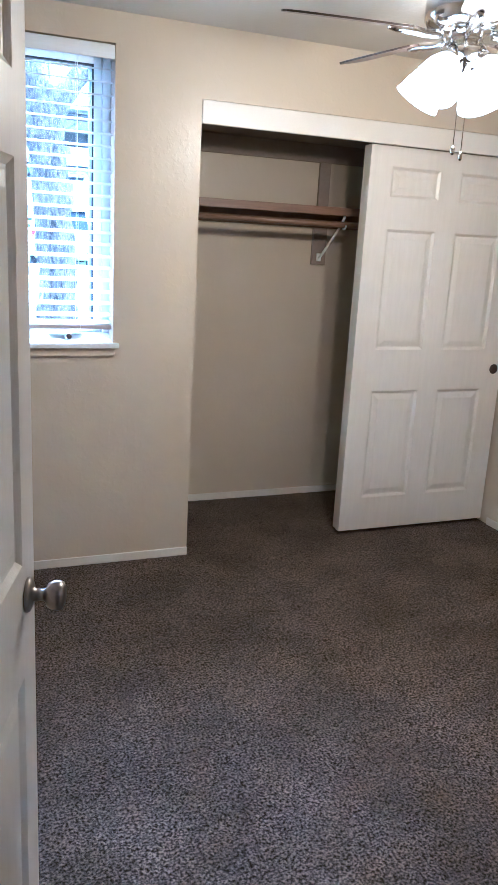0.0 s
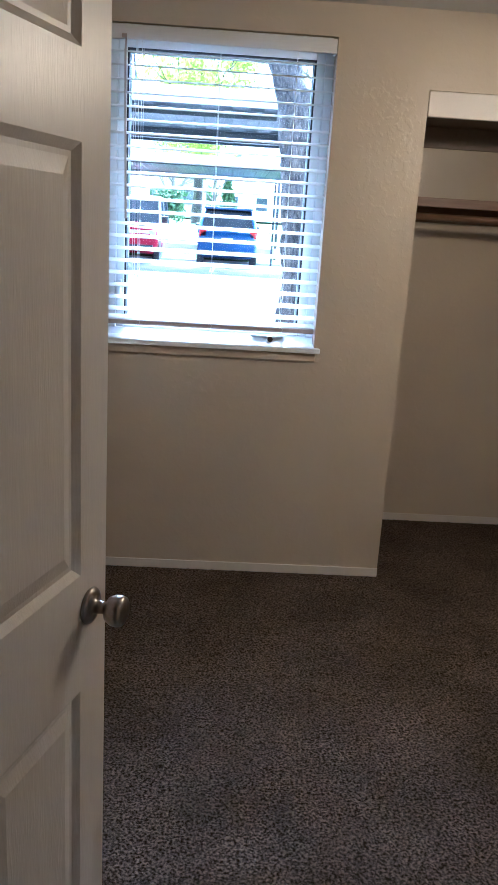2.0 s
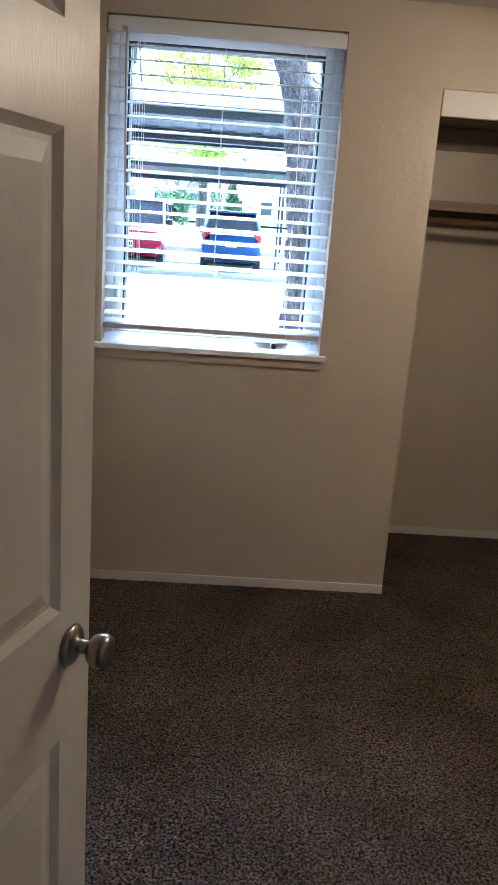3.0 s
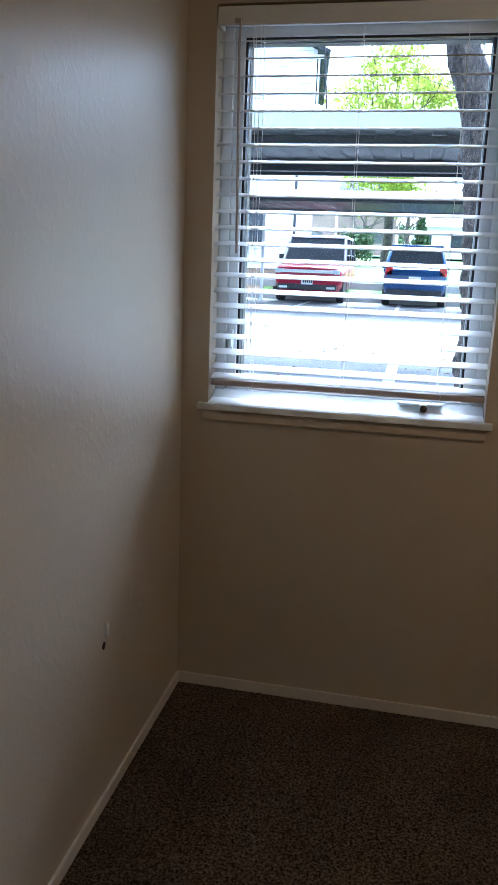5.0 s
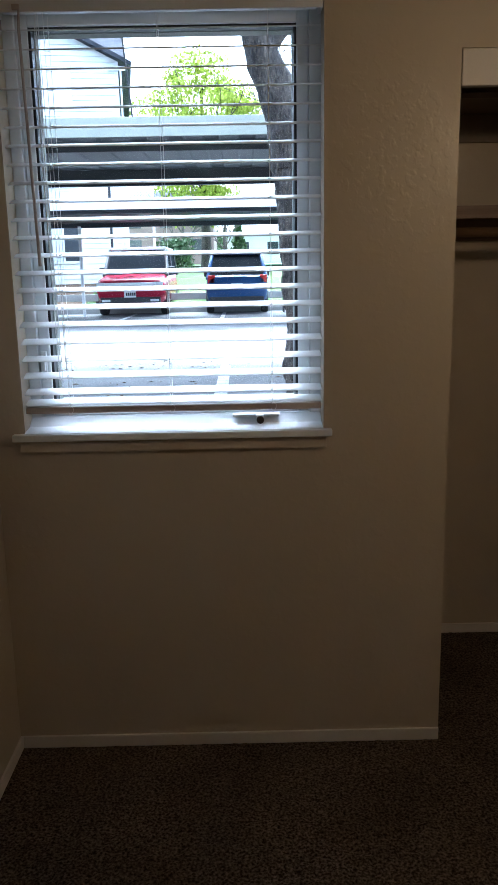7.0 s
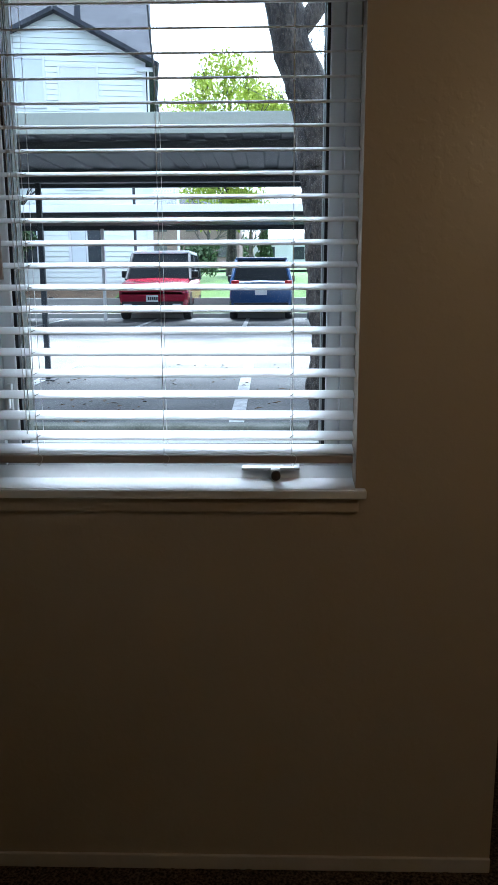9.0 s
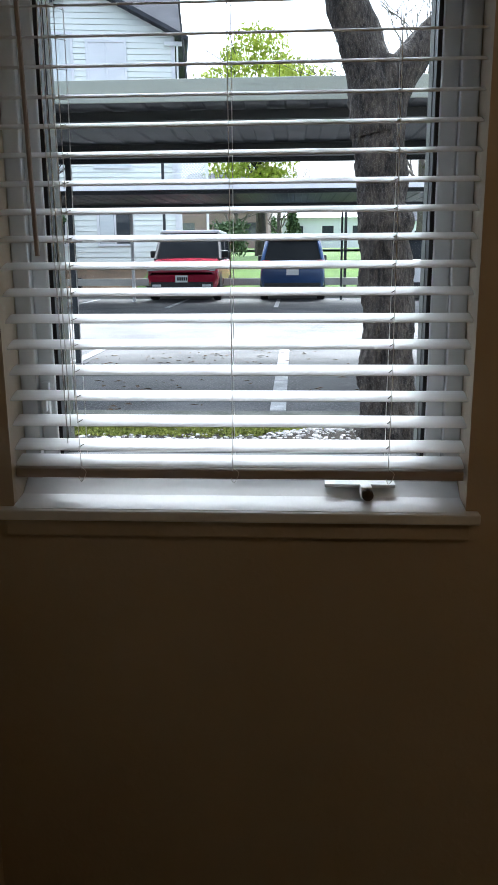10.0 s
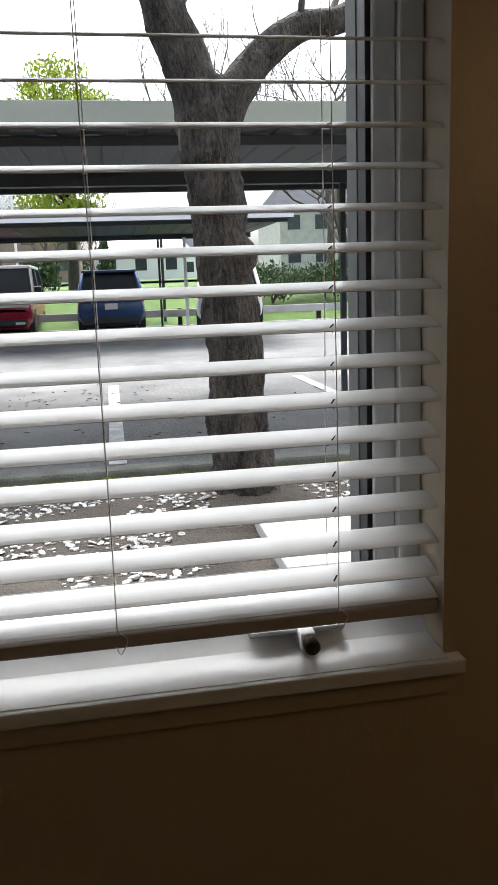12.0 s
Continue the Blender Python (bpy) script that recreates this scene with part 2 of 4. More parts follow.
def add_lathe(bm, prof, m=None, seg=24, mat=0):
    """Turns (radius, z) pairs round the z axis."""
    rings = []
    for r, z in prof:
        rings.append([bm.verts.new((max(r, 1e-4) * math.cos(2 * math.pi * i / seg), max(r, 1e-4) * math.sin(2 * math.pi * i / seg), z)) for i in range(seg)])
    for a, b in zip(rings, rings[1:]):
        for i in range(seg):
            bm.faces.new((a[i], a[(i + 1) % seg], b[(i + 1) % seg], b[i])).material_index = mat
    vs = [v for r in rings for v in r]
    for ring in (rings[0], rings[-1]):
        bm.faces.new(ring).material_index = mat
    if m is not None:
        bmesh.ops.transform(bm, matrix=m, verts=vs)


def add_tube(bm, pts, rad, seg=8, mat=0, rough=0.0, seed=0.0):
    """Sweeps a ring along points; rad is a number or a list; rough pushes the skin in and out."""
    rings = []
    n = len(pts)
    side = Vector((1, 0, 0))
    for k, p in enumerate(pts):
        p = Vector(p)
        d = (Vector(pts[min(k + 1, n - 1)]) - Vector(pts[max(k - 1, 0)])).normalized()
        side = (side - d * side.dot(d)).normalized()
        up = d.cross(side)
        r = rad[k] if isinstance(rad, (list, tuple)) else rad
        ring = []
        for i in range(seg):
            a = 2 * math.pi * i / seg
            o = side * math.cos(a) + up * math.sin(a)
            s = r
            if rough:
                q = Vector((math.cos(a) * 4.5, math.sin(a) * 4.5, (p.z + seed) * 5.5))
                s = r * (1 + rough * (noise.noise(q) + 0.6 * abs(noise.noise(q * 2.6)) - 0.15))
            ring.append(bm.verts.new(p + o * s))
        rings.append(ring)
    for a, b in zip(rings, rings[1:]):
        for i in range(seg):
            bm.faces.new((a[i], a[(i + 1) % seg], b[(i + 1) % seg], b[i])).material_index = mat
    bm.faces.new(rings[0]).material_index = mat
    bm.faces.new(rings[-1]).material_index = mat


def smooth_path(pts, n):
    """n points of a smooth curve through the given ones."""
    p = [Vector(q) for q in pts]
    p = [p[0] * 2 - p[1]] + p + [p[-1] * 2 - p[-2]]
    out = []
    spans = len(p) - 3
    for k in range(n):
        u = k / (n - 1) * spans
        i = min(int(u), spans - 1)
        t = u - i
        a, b, c, d = p[i:i + 4]
        out.append(0.5 * ((2 * b) + (c - a) * t + (2 * a - 5 * b + 4 * c - d) * t * t + (3 * b - a - 3 * c + d) * t ** 3))
    return out


def empty(name, m=None):
    ob = new(name)
    ob.empty_display_size = 0.1
    if m is not None:
        ob.matrix_basis = m
    return ob


# ---- plan ----
ROOM_X, ROOM_Y, CEIL_Z = 3.25, -2.89, 2.428
WX0, WX1, WZ0, WZ1 = 0.095, 1.008, 1.068, 2.306      # window opening
CX0, CX1, CZ = 1.392, 3.25, 2.035                   # closet opening
WALL_T, CLOSET_Y = 0.16, 0.78
DX0, DX1, DZ = 0.146, 0.975, 2.05                    # doorway
HALL_Y = -4.3
GROUND = 0.45


def structure(ob, label):
    return tagged(ob, label, kind="structure")


structure(boxes("wall_north", [(-0.12, WX0, 0, WALL_T, 0, CEIL_Z), (WX1, CX0, 0, WALL_T, 0, CEIL_Z), (WX0, WX1, 0, WALL_T, 0, WZ0 - 0.024), (WX0, WX1, 0, WALL_T, WZ1, CEIL_Z),
                               (CX0, CX1, 0, WALL_T, CZ + 0.1, CEIL_Z)], WALL), "warm white painted wall with orange peel texture around the window")
structure(box("wall_west", -0.12, 0, HALL_Y, 0, 0, CEIL_Z, WALL), "warm white painted side wall with orange peel texture")
structure(box("wall_east", ROOM_X, ROOM_X + 0.12, HALL_Y, CLOSET_Y + 0.1, 0, CEIL_Z, WALL), "warm white painted side wall")
structure(boxes("wall_south", [(0, DX0, ROOM_Y - 0.12, ROOM_Y, 0, CEIL_Z), (DX1, ROOM_X, ROOM_Y - 0.12, ROOM_Y, 0, CEIL_Z), (DX0, DX1, ROOM_Y - 0.12, ROOM_Y, DZ, CEIL_Z)], WALL),
          "warm white painted wall with the doorway")
structure(box("wall_hall", 0, ROOM_X, HALL_Y - 0.12, HALL_Y, 0, CEIL_Z, WALL), "plain warm white wall of the hallway")
structure(boxes("wall_closet", [(CX0 - 0.1, ROOM_X, CLOSET_Y, CLOSET_Y + 0.1, 0, CEIL_Z), (CX0 - 0.1, CX0 - 0.002, WALL_T, CLOSET_Y, 0, CEIL_Z)], WALL), "warm white painted walls inside the closet")
structure(box("ceiling", -0.12, ROOM_X + 0.12, HALL_Y - 0.12, CLOSET_Y + 0.1, CEIL_Z, CEIL_Z + 0.12, CEIL), "white painted textured ceiling")


def carpet():
    """The fitted carpet, with an uneven pile."""
    bm = bmesh.new()
    x0, x1, y0, y1, s = -0.1, ROOM_X + 0.1, HALL_Y - 0.1, CLOSET_Y + 0.05, 0.02
    nx, ny = int((x1 - x0) / s), int((y1 - y0) / s)
    grid = [[bm.verts.new((x0 + i * s, y0 + j * s, 0.004 * noise.noise(Vector((i * 0.35, j * 0.35, 0))) + random.uniform(-0.0035, 0.0035))) for i in range(nx + 1)] for j in range(ny + 1)]
    for j in range(ny):
        for i in range(nx):
            bm.faces.new((grid[j][i], grid[j][i + 1], grid[j + 1][i + 1], grid[j + 1][i]))
    return mesh_of(bm, "floor", CARPET, True)


structure(carpet(), "dark brown speckled cut pile carpet")
BT, BH = 0.01, 0.042
structure(boxes("baseboard", [(BT, CX0, -BT, -0.0005, 0, BH), (0.0005, BT, ROOM_Y, -0.0005, 0, BH), (ROOM_X - BT, ROOM_X - 0.0005, ROOM_Y, -0.0005, 0, BH),
                              (CX0, ROOM_X, CLOSET_Y - BT, CLOSET_Y - 0.0005, 0, BH)], TRIM, 0.003), "thin white painted baseboard along the carpet")
structure(boxes("trim", [(CX0 + 0.001, CX1 - 0.001, -0.006, 0.02, CZ - 0.0, CZ + 0.098), (CX0 + 0.001, CX1 - 0.001, 0.02, 0.14, CZ + 0.07, CZ + 0.098)], TRIM, 0.003), "white painted fascia board above the closet opening")
structure(boxes("door_frame", [(DX0 - 0.058, DX0, ROOM_Y - 0.135, ROOM_Y + 0.012, 0, DZ + 0.058), (DX1, DX1 + 0.058, ROOM_Y - 0.135, ROOM_Y + 0.012, 0, DZ + 0.058), (DX0, DX1, ROOM_Y - 0.135, ROOM_Y + 0.012, DZ - 0.002, DZ + 0.058)], TRIM, 0.004),
          "white painted door casing")


# ---- window ----
def window_unit():
    w = structure(empty("window_1"), "white vinyl casement window with a single clear pane")
    def ring(name, ox0, ox1, oz0, oz1, t, y0, y1, mat, bev):
        return boxes(name, [(ox0, ox0 + t, y0, y1, oz0, oz1), (ox1 - t, ox1, y0, y1, oz0, oz1), (ox0 + t, ox1 - t, y0, y1, oz0, oz0 + t), (ox0 + t, ox1 - t, y0, y1, oz1 - t, oz1)], mat, bev, w)
    ring("outer_frame", WX0 + 0.001, WX1 - 0.001, WZ0 + 0.002, WZ1 - 0.001, 0.034, 0.085, 0.158, VINYL, 0.003)
    ring("sash", WX0 + 0.036, WX1 - 0.036, WZ0 + 0.037, WZ1 - 0.036, 0.034, 0.098, 0.148, VINYL, 0.004)
    ring("gasket", WX0 + 0.069, WX1 - 0.069, WZ0 + 0.07, WZ1 - 0.069, 0.009, 0.106, 0.142, GASKET, 0.001)
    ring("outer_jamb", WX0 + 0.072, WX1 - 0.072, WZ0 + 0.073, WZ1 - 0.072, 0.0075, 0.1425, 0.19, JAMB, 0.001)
    p = box("pane", WX0 + 0.076, WX1 - 0.076, 0.121, 0.126, WZ0 + 0.077, WZ1 - 0.076, GLASS, 0, w)
    p.visible_shadow = False
    # Added wedge over the flat sill; its slope catches light for even brightness.
    bm = bmesh.new()
    prof = [(0.0845, 0.0), (-0.02, 0.0), (-0.02, 0.0008), (0.05, 0.01), (0.0845, 0.034)]
    ends = [[bm.verts.new((x, y, WZ0 + 0.0005 + z)) for y, z in prof] for x in (WX0 + 0.002, WX1 - 0.002)]
    bm.faces.new(ends[0])
    bm.faces.new(ends[1])
    for k in range(len(prof)):
        q = (k + 1) % len(prof)
        bm.faces.new((ends[0][k], ends[0][q], ends[1][q], ends[1][k]))
    mesh_of(bm, "sill_light_wedge", VINYL, False, w)
    boxes("sash_lock", [(WX0 + 0.045, WX0 + 0.06, 0.083, 0.0985, 1.22, 1.31), (WX0 + 0.047, WX0 + 0.058, 0.07, 0.083, 1.25, 1.29)], VINYL, 0.003, w)
    return w


window_unit()
structure(boxes("window_sill", [(WX0 + 0.0005, WX1 - 0.0005, 0.0, 0.0845, WZ0 - 0.022, WZ0 - 0.0005), (0.062, 1.032, -0.03, -0.0003, WZ0 - 0.022, WZ0)], VINYL, 0.004),
          "white painted wooden window stool")
structure(box("window_apron", 0.078, 1.016, -0.013, -0.0003, WZ0 - 0.06, WZ0 - 0.0225, WALL, 0.004), "apron board under the stool painted like the wall")


def crank():
    """Casement operator with a round spindle on the sill frame."""
    c = tagged(empty("window_crank", pose(0.815, 0.055, WZ0)), "white casement window operator with a dark spindle on the sill", "window hardware")
    bm = bmesh.new()
    add_box(bm, -0.085, 0.06, -0.006, 0.029, 0.03, 0.038, 0.003)
    add_box(bm, -0.035, 0.03, 0.016, 0.029, 0.0, 0.03, 0.003)
    add_box(bm, -0.013, 0.011, -0.03, 0.012, 0.012, 0.0385, 0.005)
    mesh_of(bm, "cover", VINYL, False, c)
    bm = bmesh.new()
    add_lathe(bm, [(0.0, 0), (0.0105, 0), (0.0115, 0.004), (0.0115, 0.018), (0.009, 0.021), (0.0, 0.021)], pose(0, -0.03, 0.026, 90), 20)
    mesh_of(bm, "spindle", DARKMETAL, True, c)


crank()


# ---- blind ----
def blind():
    b = tagged(empty("window_blind", pose(0, 0, 0)), "white two inch slat blind, open, with taupe bottom rail", "blind")
    x0, x1, yc = WX0 + 0.006, WX1 - 0.006, 0.031
    bm = bmesh.new()
    add_box(bm, x0 - 0.002, x1 + 0.002, -0.006, 0.003, 2.243, 2.297, 0.0025)
    for a in (x0 - 0.002, x1 - 0.007):
        add_box(bm, a, a + 0.009, 0.0032, 0.06, 2.243, 2.297, 0.002)
    mesh_of(bm, "valance", SLATM, False, b)
    box("headrail", x0 + 0.012, x1 - 0.012, 0.008, 0.058, 2.255, 2.302, VINYL, 0.003, b)
    bm = bmesh.new()
    n, wdt, th, tilt = 8, 0.05, 0.0028, radians(16)
    top, bot = [], []
    for k in range(n + 1):
        s = k / n - 0.5
        yy, zz = s * wdt, 0.0022 * (1 - 4 * s * s)
        t = th * (1 if 0 < k < n else 0.35)
        for lst, dz in ((top, t / 2), (bot, -t / 2)):
            y2, z2 = yy * math.cos(tilt) - (zz + dz) * math.sin(tilt), yy * math.sin(tilt) + (zz + dz) * math.cos(tilt)
            lst.append((bm.verts.new((x0, y2, z2)), bm.verts.new((x1, y2, z2))))
    for k in range(n):
        bm.faces.new((top[k][0], top[k + 1][0], top[k + 1][1], top[k][1]))
        bm.faces.new((bot[k][0], bot[k][1], bot[k + 1][1], bot[k + 1][0]))
        for e in (0, 1):
            bm.faces.new((top[k][e], bot[k][e], bot[k + 1][e], top[k + 1][e]))
    for k in (0, n):
        bm.faces.new((top[k][0], top[k][1], bot[k][1], bot[k][0]))
    first = mesh_of(bm, "slat", SLATM, False, b)
    me = first.data
    for k in [-0.66] + list(range(21)):
        o = first if k == 0 else new("slat", me)
        o.parent = b
        o.matrix_basis = pose(random.uniform(-0.0012, 0.0012), yc, SLAT0 + k * PITCH + random.uniform(-0.0008, 0.0008), random.uniform(-0.9, 0.9))
    bm = bmesh.new()
    add_box(bm, x0, x1, 0.004, 0.056, SLAT0 - 0.064, SLAT0 - 0.0445, 0.004)
    mesh_of(bm, "bottom_rail", RAILM, False, b)
    bm = bmesh.new()
    for x in (0.236, 0.545, 0.853):
        for y in (0.0048, 0.0575):
            add_tube(bm, smooth_path([(x + random.uniform(-0.002, 0.002), y, z) for z in (SLAT0 - 0.046, 1.3, 1.6, 1.9, 2.25)], 14), 0.0008, 5)
        for k in range(21):
            z = SLAT0 + k * PITCH
            add_tube(bm, [(x - 0.003, 0.005, z - 0.0085), (x + 0.003, 0.031, z - 0.004), (x + 0.003, 0.0575, z + 0.001)], 0.0007, 4)
        add_tube(bm, smooth_path([(x, 0.004, SLAT0 - 0.04), (x + 0.012, 0.0, SLAT0 - 0.05), (x + 0.002, 0.0, SLAT0 - 0.07), (x - 0.004, 0.002, SLAT0 - 0.06)], 10), 0.0008, 5)
    for dx in (0.0, 0.008, 0.02):
        add_tube(bm, smooth_path([(0.212 + dx * 0.4, 0.002, 2.25), (0.205 + dx, -0.001, 1.9), (0.21 + dx, 0.0, 1.6), (0.214 + dx, 0.001, 1.2 + dx * 3)], 12), 0.0009, 5)
    mesh_of(bm, "cord", CORDM, True, b)
    bm = bmesh.new()
    for x in (0.236, 0.853):
        for k in range(21):
            z = SLAT0 + k * PITCH
            add_box(bm, -0.0012, 0.0012, -0.007, 0.007, -0.0003, 0.0003, m=pose(x, yc - 0.012, z - 0.0016 + 0.0018, 16, 0, -35))
    tagged(mesh_of(bm, "rout_hole", HOLE, False, b), kind="stuff")
    bm = bmesh.new()
    add_tube(bm, [(0.172, -0.006, 2.255), (0.17, -0.012, 2.2), (0.181, -0.01, 1.565)], [0.003, 0.0042, 0.0048], 8)
    add_box(bm, 0.155, 0.175, -0.014, -0.0065, 2.247, 2.262, 0.002)
    tagged(mesh_of(bm, "wand", RAILM, False, b), "taupe tilt wand")
    return b


SLAT0, PITCH = 1.1905, 0.0508
blind()


# ---- doors ----
def panel_door(name, width, height, thick, mat, zs, stile, knobs=False):
    """A six panel moulded door; leaf from x=0 to width, faces at y=0 and y=thick."""
    d = empty(name)
    bm = bmesh.new()
    pw = (width - 3 * stile) / 2
    xs = [0, stile, stile + pw, 2 * stile + pw, 2 * stile + 2 * pw, width]
    rows = [0] + [z for pair in zs for z in pair] + [height]
    for y, s in ((0, 1), (thick, -1)):
        for j in range(len(rows) - 1):
            for i in range(5):
                x0, x1, z0, z1 = xs[i], xs[i + 1], rows[j], rows[j + 1]
                if i in (1, 3) and j % 2 == 1:
                    prev = [(x0, z0), (x1, z0), (x1, z1), (x0, z1)]
                    prev_v = [bm.verts.new((a, y, c)) for a, c in prev]
                    for ins, dep in ((0.006, 0.004), (0.014, 0.0095), (0.022, 0.0095), (0.048, 0.003)):
                        cur = [bm.verts.new((a, y + s * dep, c)) for a, c in ((x0 + ins, z0 + ins), (x1 - ins, z0 + ins), (x1 - ins, z1 - ins), (x0 + ins, z1 - ins))]
                        for k in range(4):
                            bm.faces.new((prev_v[k], prev_v[(k + 1) % 4], cur[(k + 1) % 4], cur[k]))
                        prev_v = cur
                    bm.faces.new(prev_v)
                else:
                    bm.faces.new([bm.verts.new((a, y, c)) for a, c in ((x0, z0), (x1, z0), (x1, z1), (x0, z1))])
    for x in (0, width):
        bm.faces.new([bm.verts.new(q) for q in ((x, 0, 0), (x, thick, 0), (x, thick, height), (x, 0, height))])
    for z in (0, height):
        bm.faces.new([bm.verts.new(q) for q in ((0, 0, z), (width, 0, z), (width, thick, z), (0, thick, z))])
    bmesh.ops.remove_doubles(bm, verts=bm.verts, dist=0.0004)
    mesh_of(bm, "leaf", mat, False, d)
    return d


PANELS = ((0.215, 0.75), (0.968, 1.646), (1.77, 1.93))
CLOSET_PANELS = ((0.185, 0.785), (1.005, 1.62), (1.775, 1.92))
door = tagged(panel_door("bedroom_door", 0.81, 2.03, 0.035, DOORP, PANELS, 0.09), "white six panel bedroom door standing open into the room", "door")
DOOR_TURN = 71.5
door.matrix_basis = pose(0.161, -2.873, 0.012, 0, 0, DOOR_TURN)


def knob(parent, x, z, y, s):
    bm = bmesh.new()
    add_lathe(bm, [(0, 0), (0.031, 0), (0.033, 0.003), (0.031, 0.007), (0.022, 0.011), (0.012, 0.013), (0.0105, 0.03), (0.013, 0.034), (0.022, 0.038), (0.0265, 0.047), (0.0275, 0.056), (0.0255, 0.064), (0.018, 0.068), (0, 0.069)],
              pose(x, y, z, 90 * s), 32)
    tagged(mesh_of(bm, "knob", NICKEL, True, parent), "brushed nickel round knob")


knob(door, 0.75, 0.9, 0.0, 1)
knob(door, 0.75, 0.9, 0.035, -1)
box("latch_plate", 0.8101, 0.8118, 0.006, 0.029, 0.87, 0.93, NICKEL, 0.0004, door)

for k, (x, y) in enumerate(((2.283, 0.052), (2.29, 0.098))):
    cd = tagged(panel_door("closet_door", 0.955, 2.015, 0.035, DOORP, CLOSET_PANELS, 0.125), "white six panel sliding closet door, pushed aside", "door", "sliding closet doors")
    cd.matrix_basis = pose(x, y, 0.022)
    bm = bmesh.new()
    add_lathe(bm, [(0, 0), (0.027, 0), (0.028, 0.0025), (0.022, 0.003), (0.02, 0.001), (0, 0.001)], pose(0.905, 0.0005, 0.897, 90), 24)
    tagged(mesh_of(bm, "finger_pull", DARKMETAL, True, cd), "round bronze finger pull")
    part_row("hanger", [(0.12, 0.18, 0.008, 0.027, 2.014, 2.08), (0.75, 0.81, 0.008, 0.027, 2.014, 2.08)], NICKEL, 0.001, cd)


# ---- closet fittings ----
def closet_shelf():
    s = tagged(empty("closet_shelf"), "brown wooden closet shelf with hanging rod and bracket", "shelf")
    y0 = CLOSET_Y - 0.33
    box("board", CX0 + 0.001, ROOM_X - 0.001, y0, CLOSET_Y - 0.001, 1.73, 1.748, WOODR, 0.002, s)
    box("front_strip", CX0 + 0.001, ROOM_X - 0.001, y0 - 0.004, y0 + 0.0, 1.705, 1.748, WOODR, 0.001, s)
    box("cleat", CX0 + 0.001, ROOM_X - 0.001, CLOSET_Y - 0.02, CLOSET_Y - 0.001, 1.64, 1.7295, WOODR, 0.002, s)
    bm = bmesh.new()
    add_tube(bm, [(CX0, y0 + 0.02, 1.66), (2.3, y0 + 0.02, 1.658), (ROOM_X, y0 + 0.02, 1.66)], 0.0165, 16)
    mesh_of(bm, "hanging_rod", WOODR, True, s)
    box("wall_board", 2.345, 2.435, CLOSET_Y - 0.019, CLOSET_Y - 0.001, 1.43, 1.6398, TAUPE, 0.002, s)
    bm = bmesh.new()
    add_tube(bm, [(2.388, CLOSET_Y - 0.021, 1.47), (2.388, CLOSET_Y - 0.05, 1.48), (2.388, y0 + 0.05, 1.66), (2.388, y0 + 0.02, 1.70), (2.388, y0 + 0.03, 1.727)], 0.007, 10)
    add_box(bm, 2.374, 2.402, CLOSET_Y - 0.028, CLOSET_Y - 0.0195, 1.45, 1.495, 0.002)
    add_tube(bm, smooth_path([(2.388, y0 + 0.045, 1.67), (2.388, y0 + 0.035, 1.64), (2.388, y0 + 0.01, 1.636), (2.388, y0 - 0.004, 1.655)], 10), 0.005, 8)
    tagged(mesh_of(bm, "bracket", WHITEM, True, s), "white metal rod bracket")
    return s


closet_shelf()
up = tagged(empty("upper_shelf"), "dark taupe upper closet shelf on a wall board", "shelf")
box("board", CX0 + 0.001, ROOM_X - 0.001, CLOSET_Y - 0.3, CLOSET_Y - 0.001, 2.1, 2.118, TAUPE, 0.002, up)
box("cleat", CX0 + 0.001, ROOM_X - 0.001, CLOSET_Y - 0.02, CLOSET_Y - 0.001, 2.0, 2.0995, TAUPE, 0.002, up)
box("upright", 2.36, 2.43, CLOSET_Y - 0.019, CLOSET_Y - 0.001, 1.7485, 1.9995, TAUPE, 0.002, up)

# cable stub and hole low on the side wall
bm = bmesh.new()
add_tube(bm, [(0.0, -0.686, 0.557), (0.006, -0.69, 0.556), (0.011, -0.7, 0.547), (0.016, -0.716, 0.53)], 0.0045, 8)
tagged(mesh_of(bm, "cable_stub", WHITEM, True), "short white cable end poking out of the wall", "cable")
bm = bmesh.new()
add_lathe(bm, [(0, 0), (0.011, 0), (0.011, 0.0015), (0.008, 0.002), (0, 0.002)], pose(0.0, -0.7, 0.495, 0, 90), 12)
tagged(mesh_of(bm, "cable_plug", HOLE, True), "small black cable hole in the wall", "wall hole")


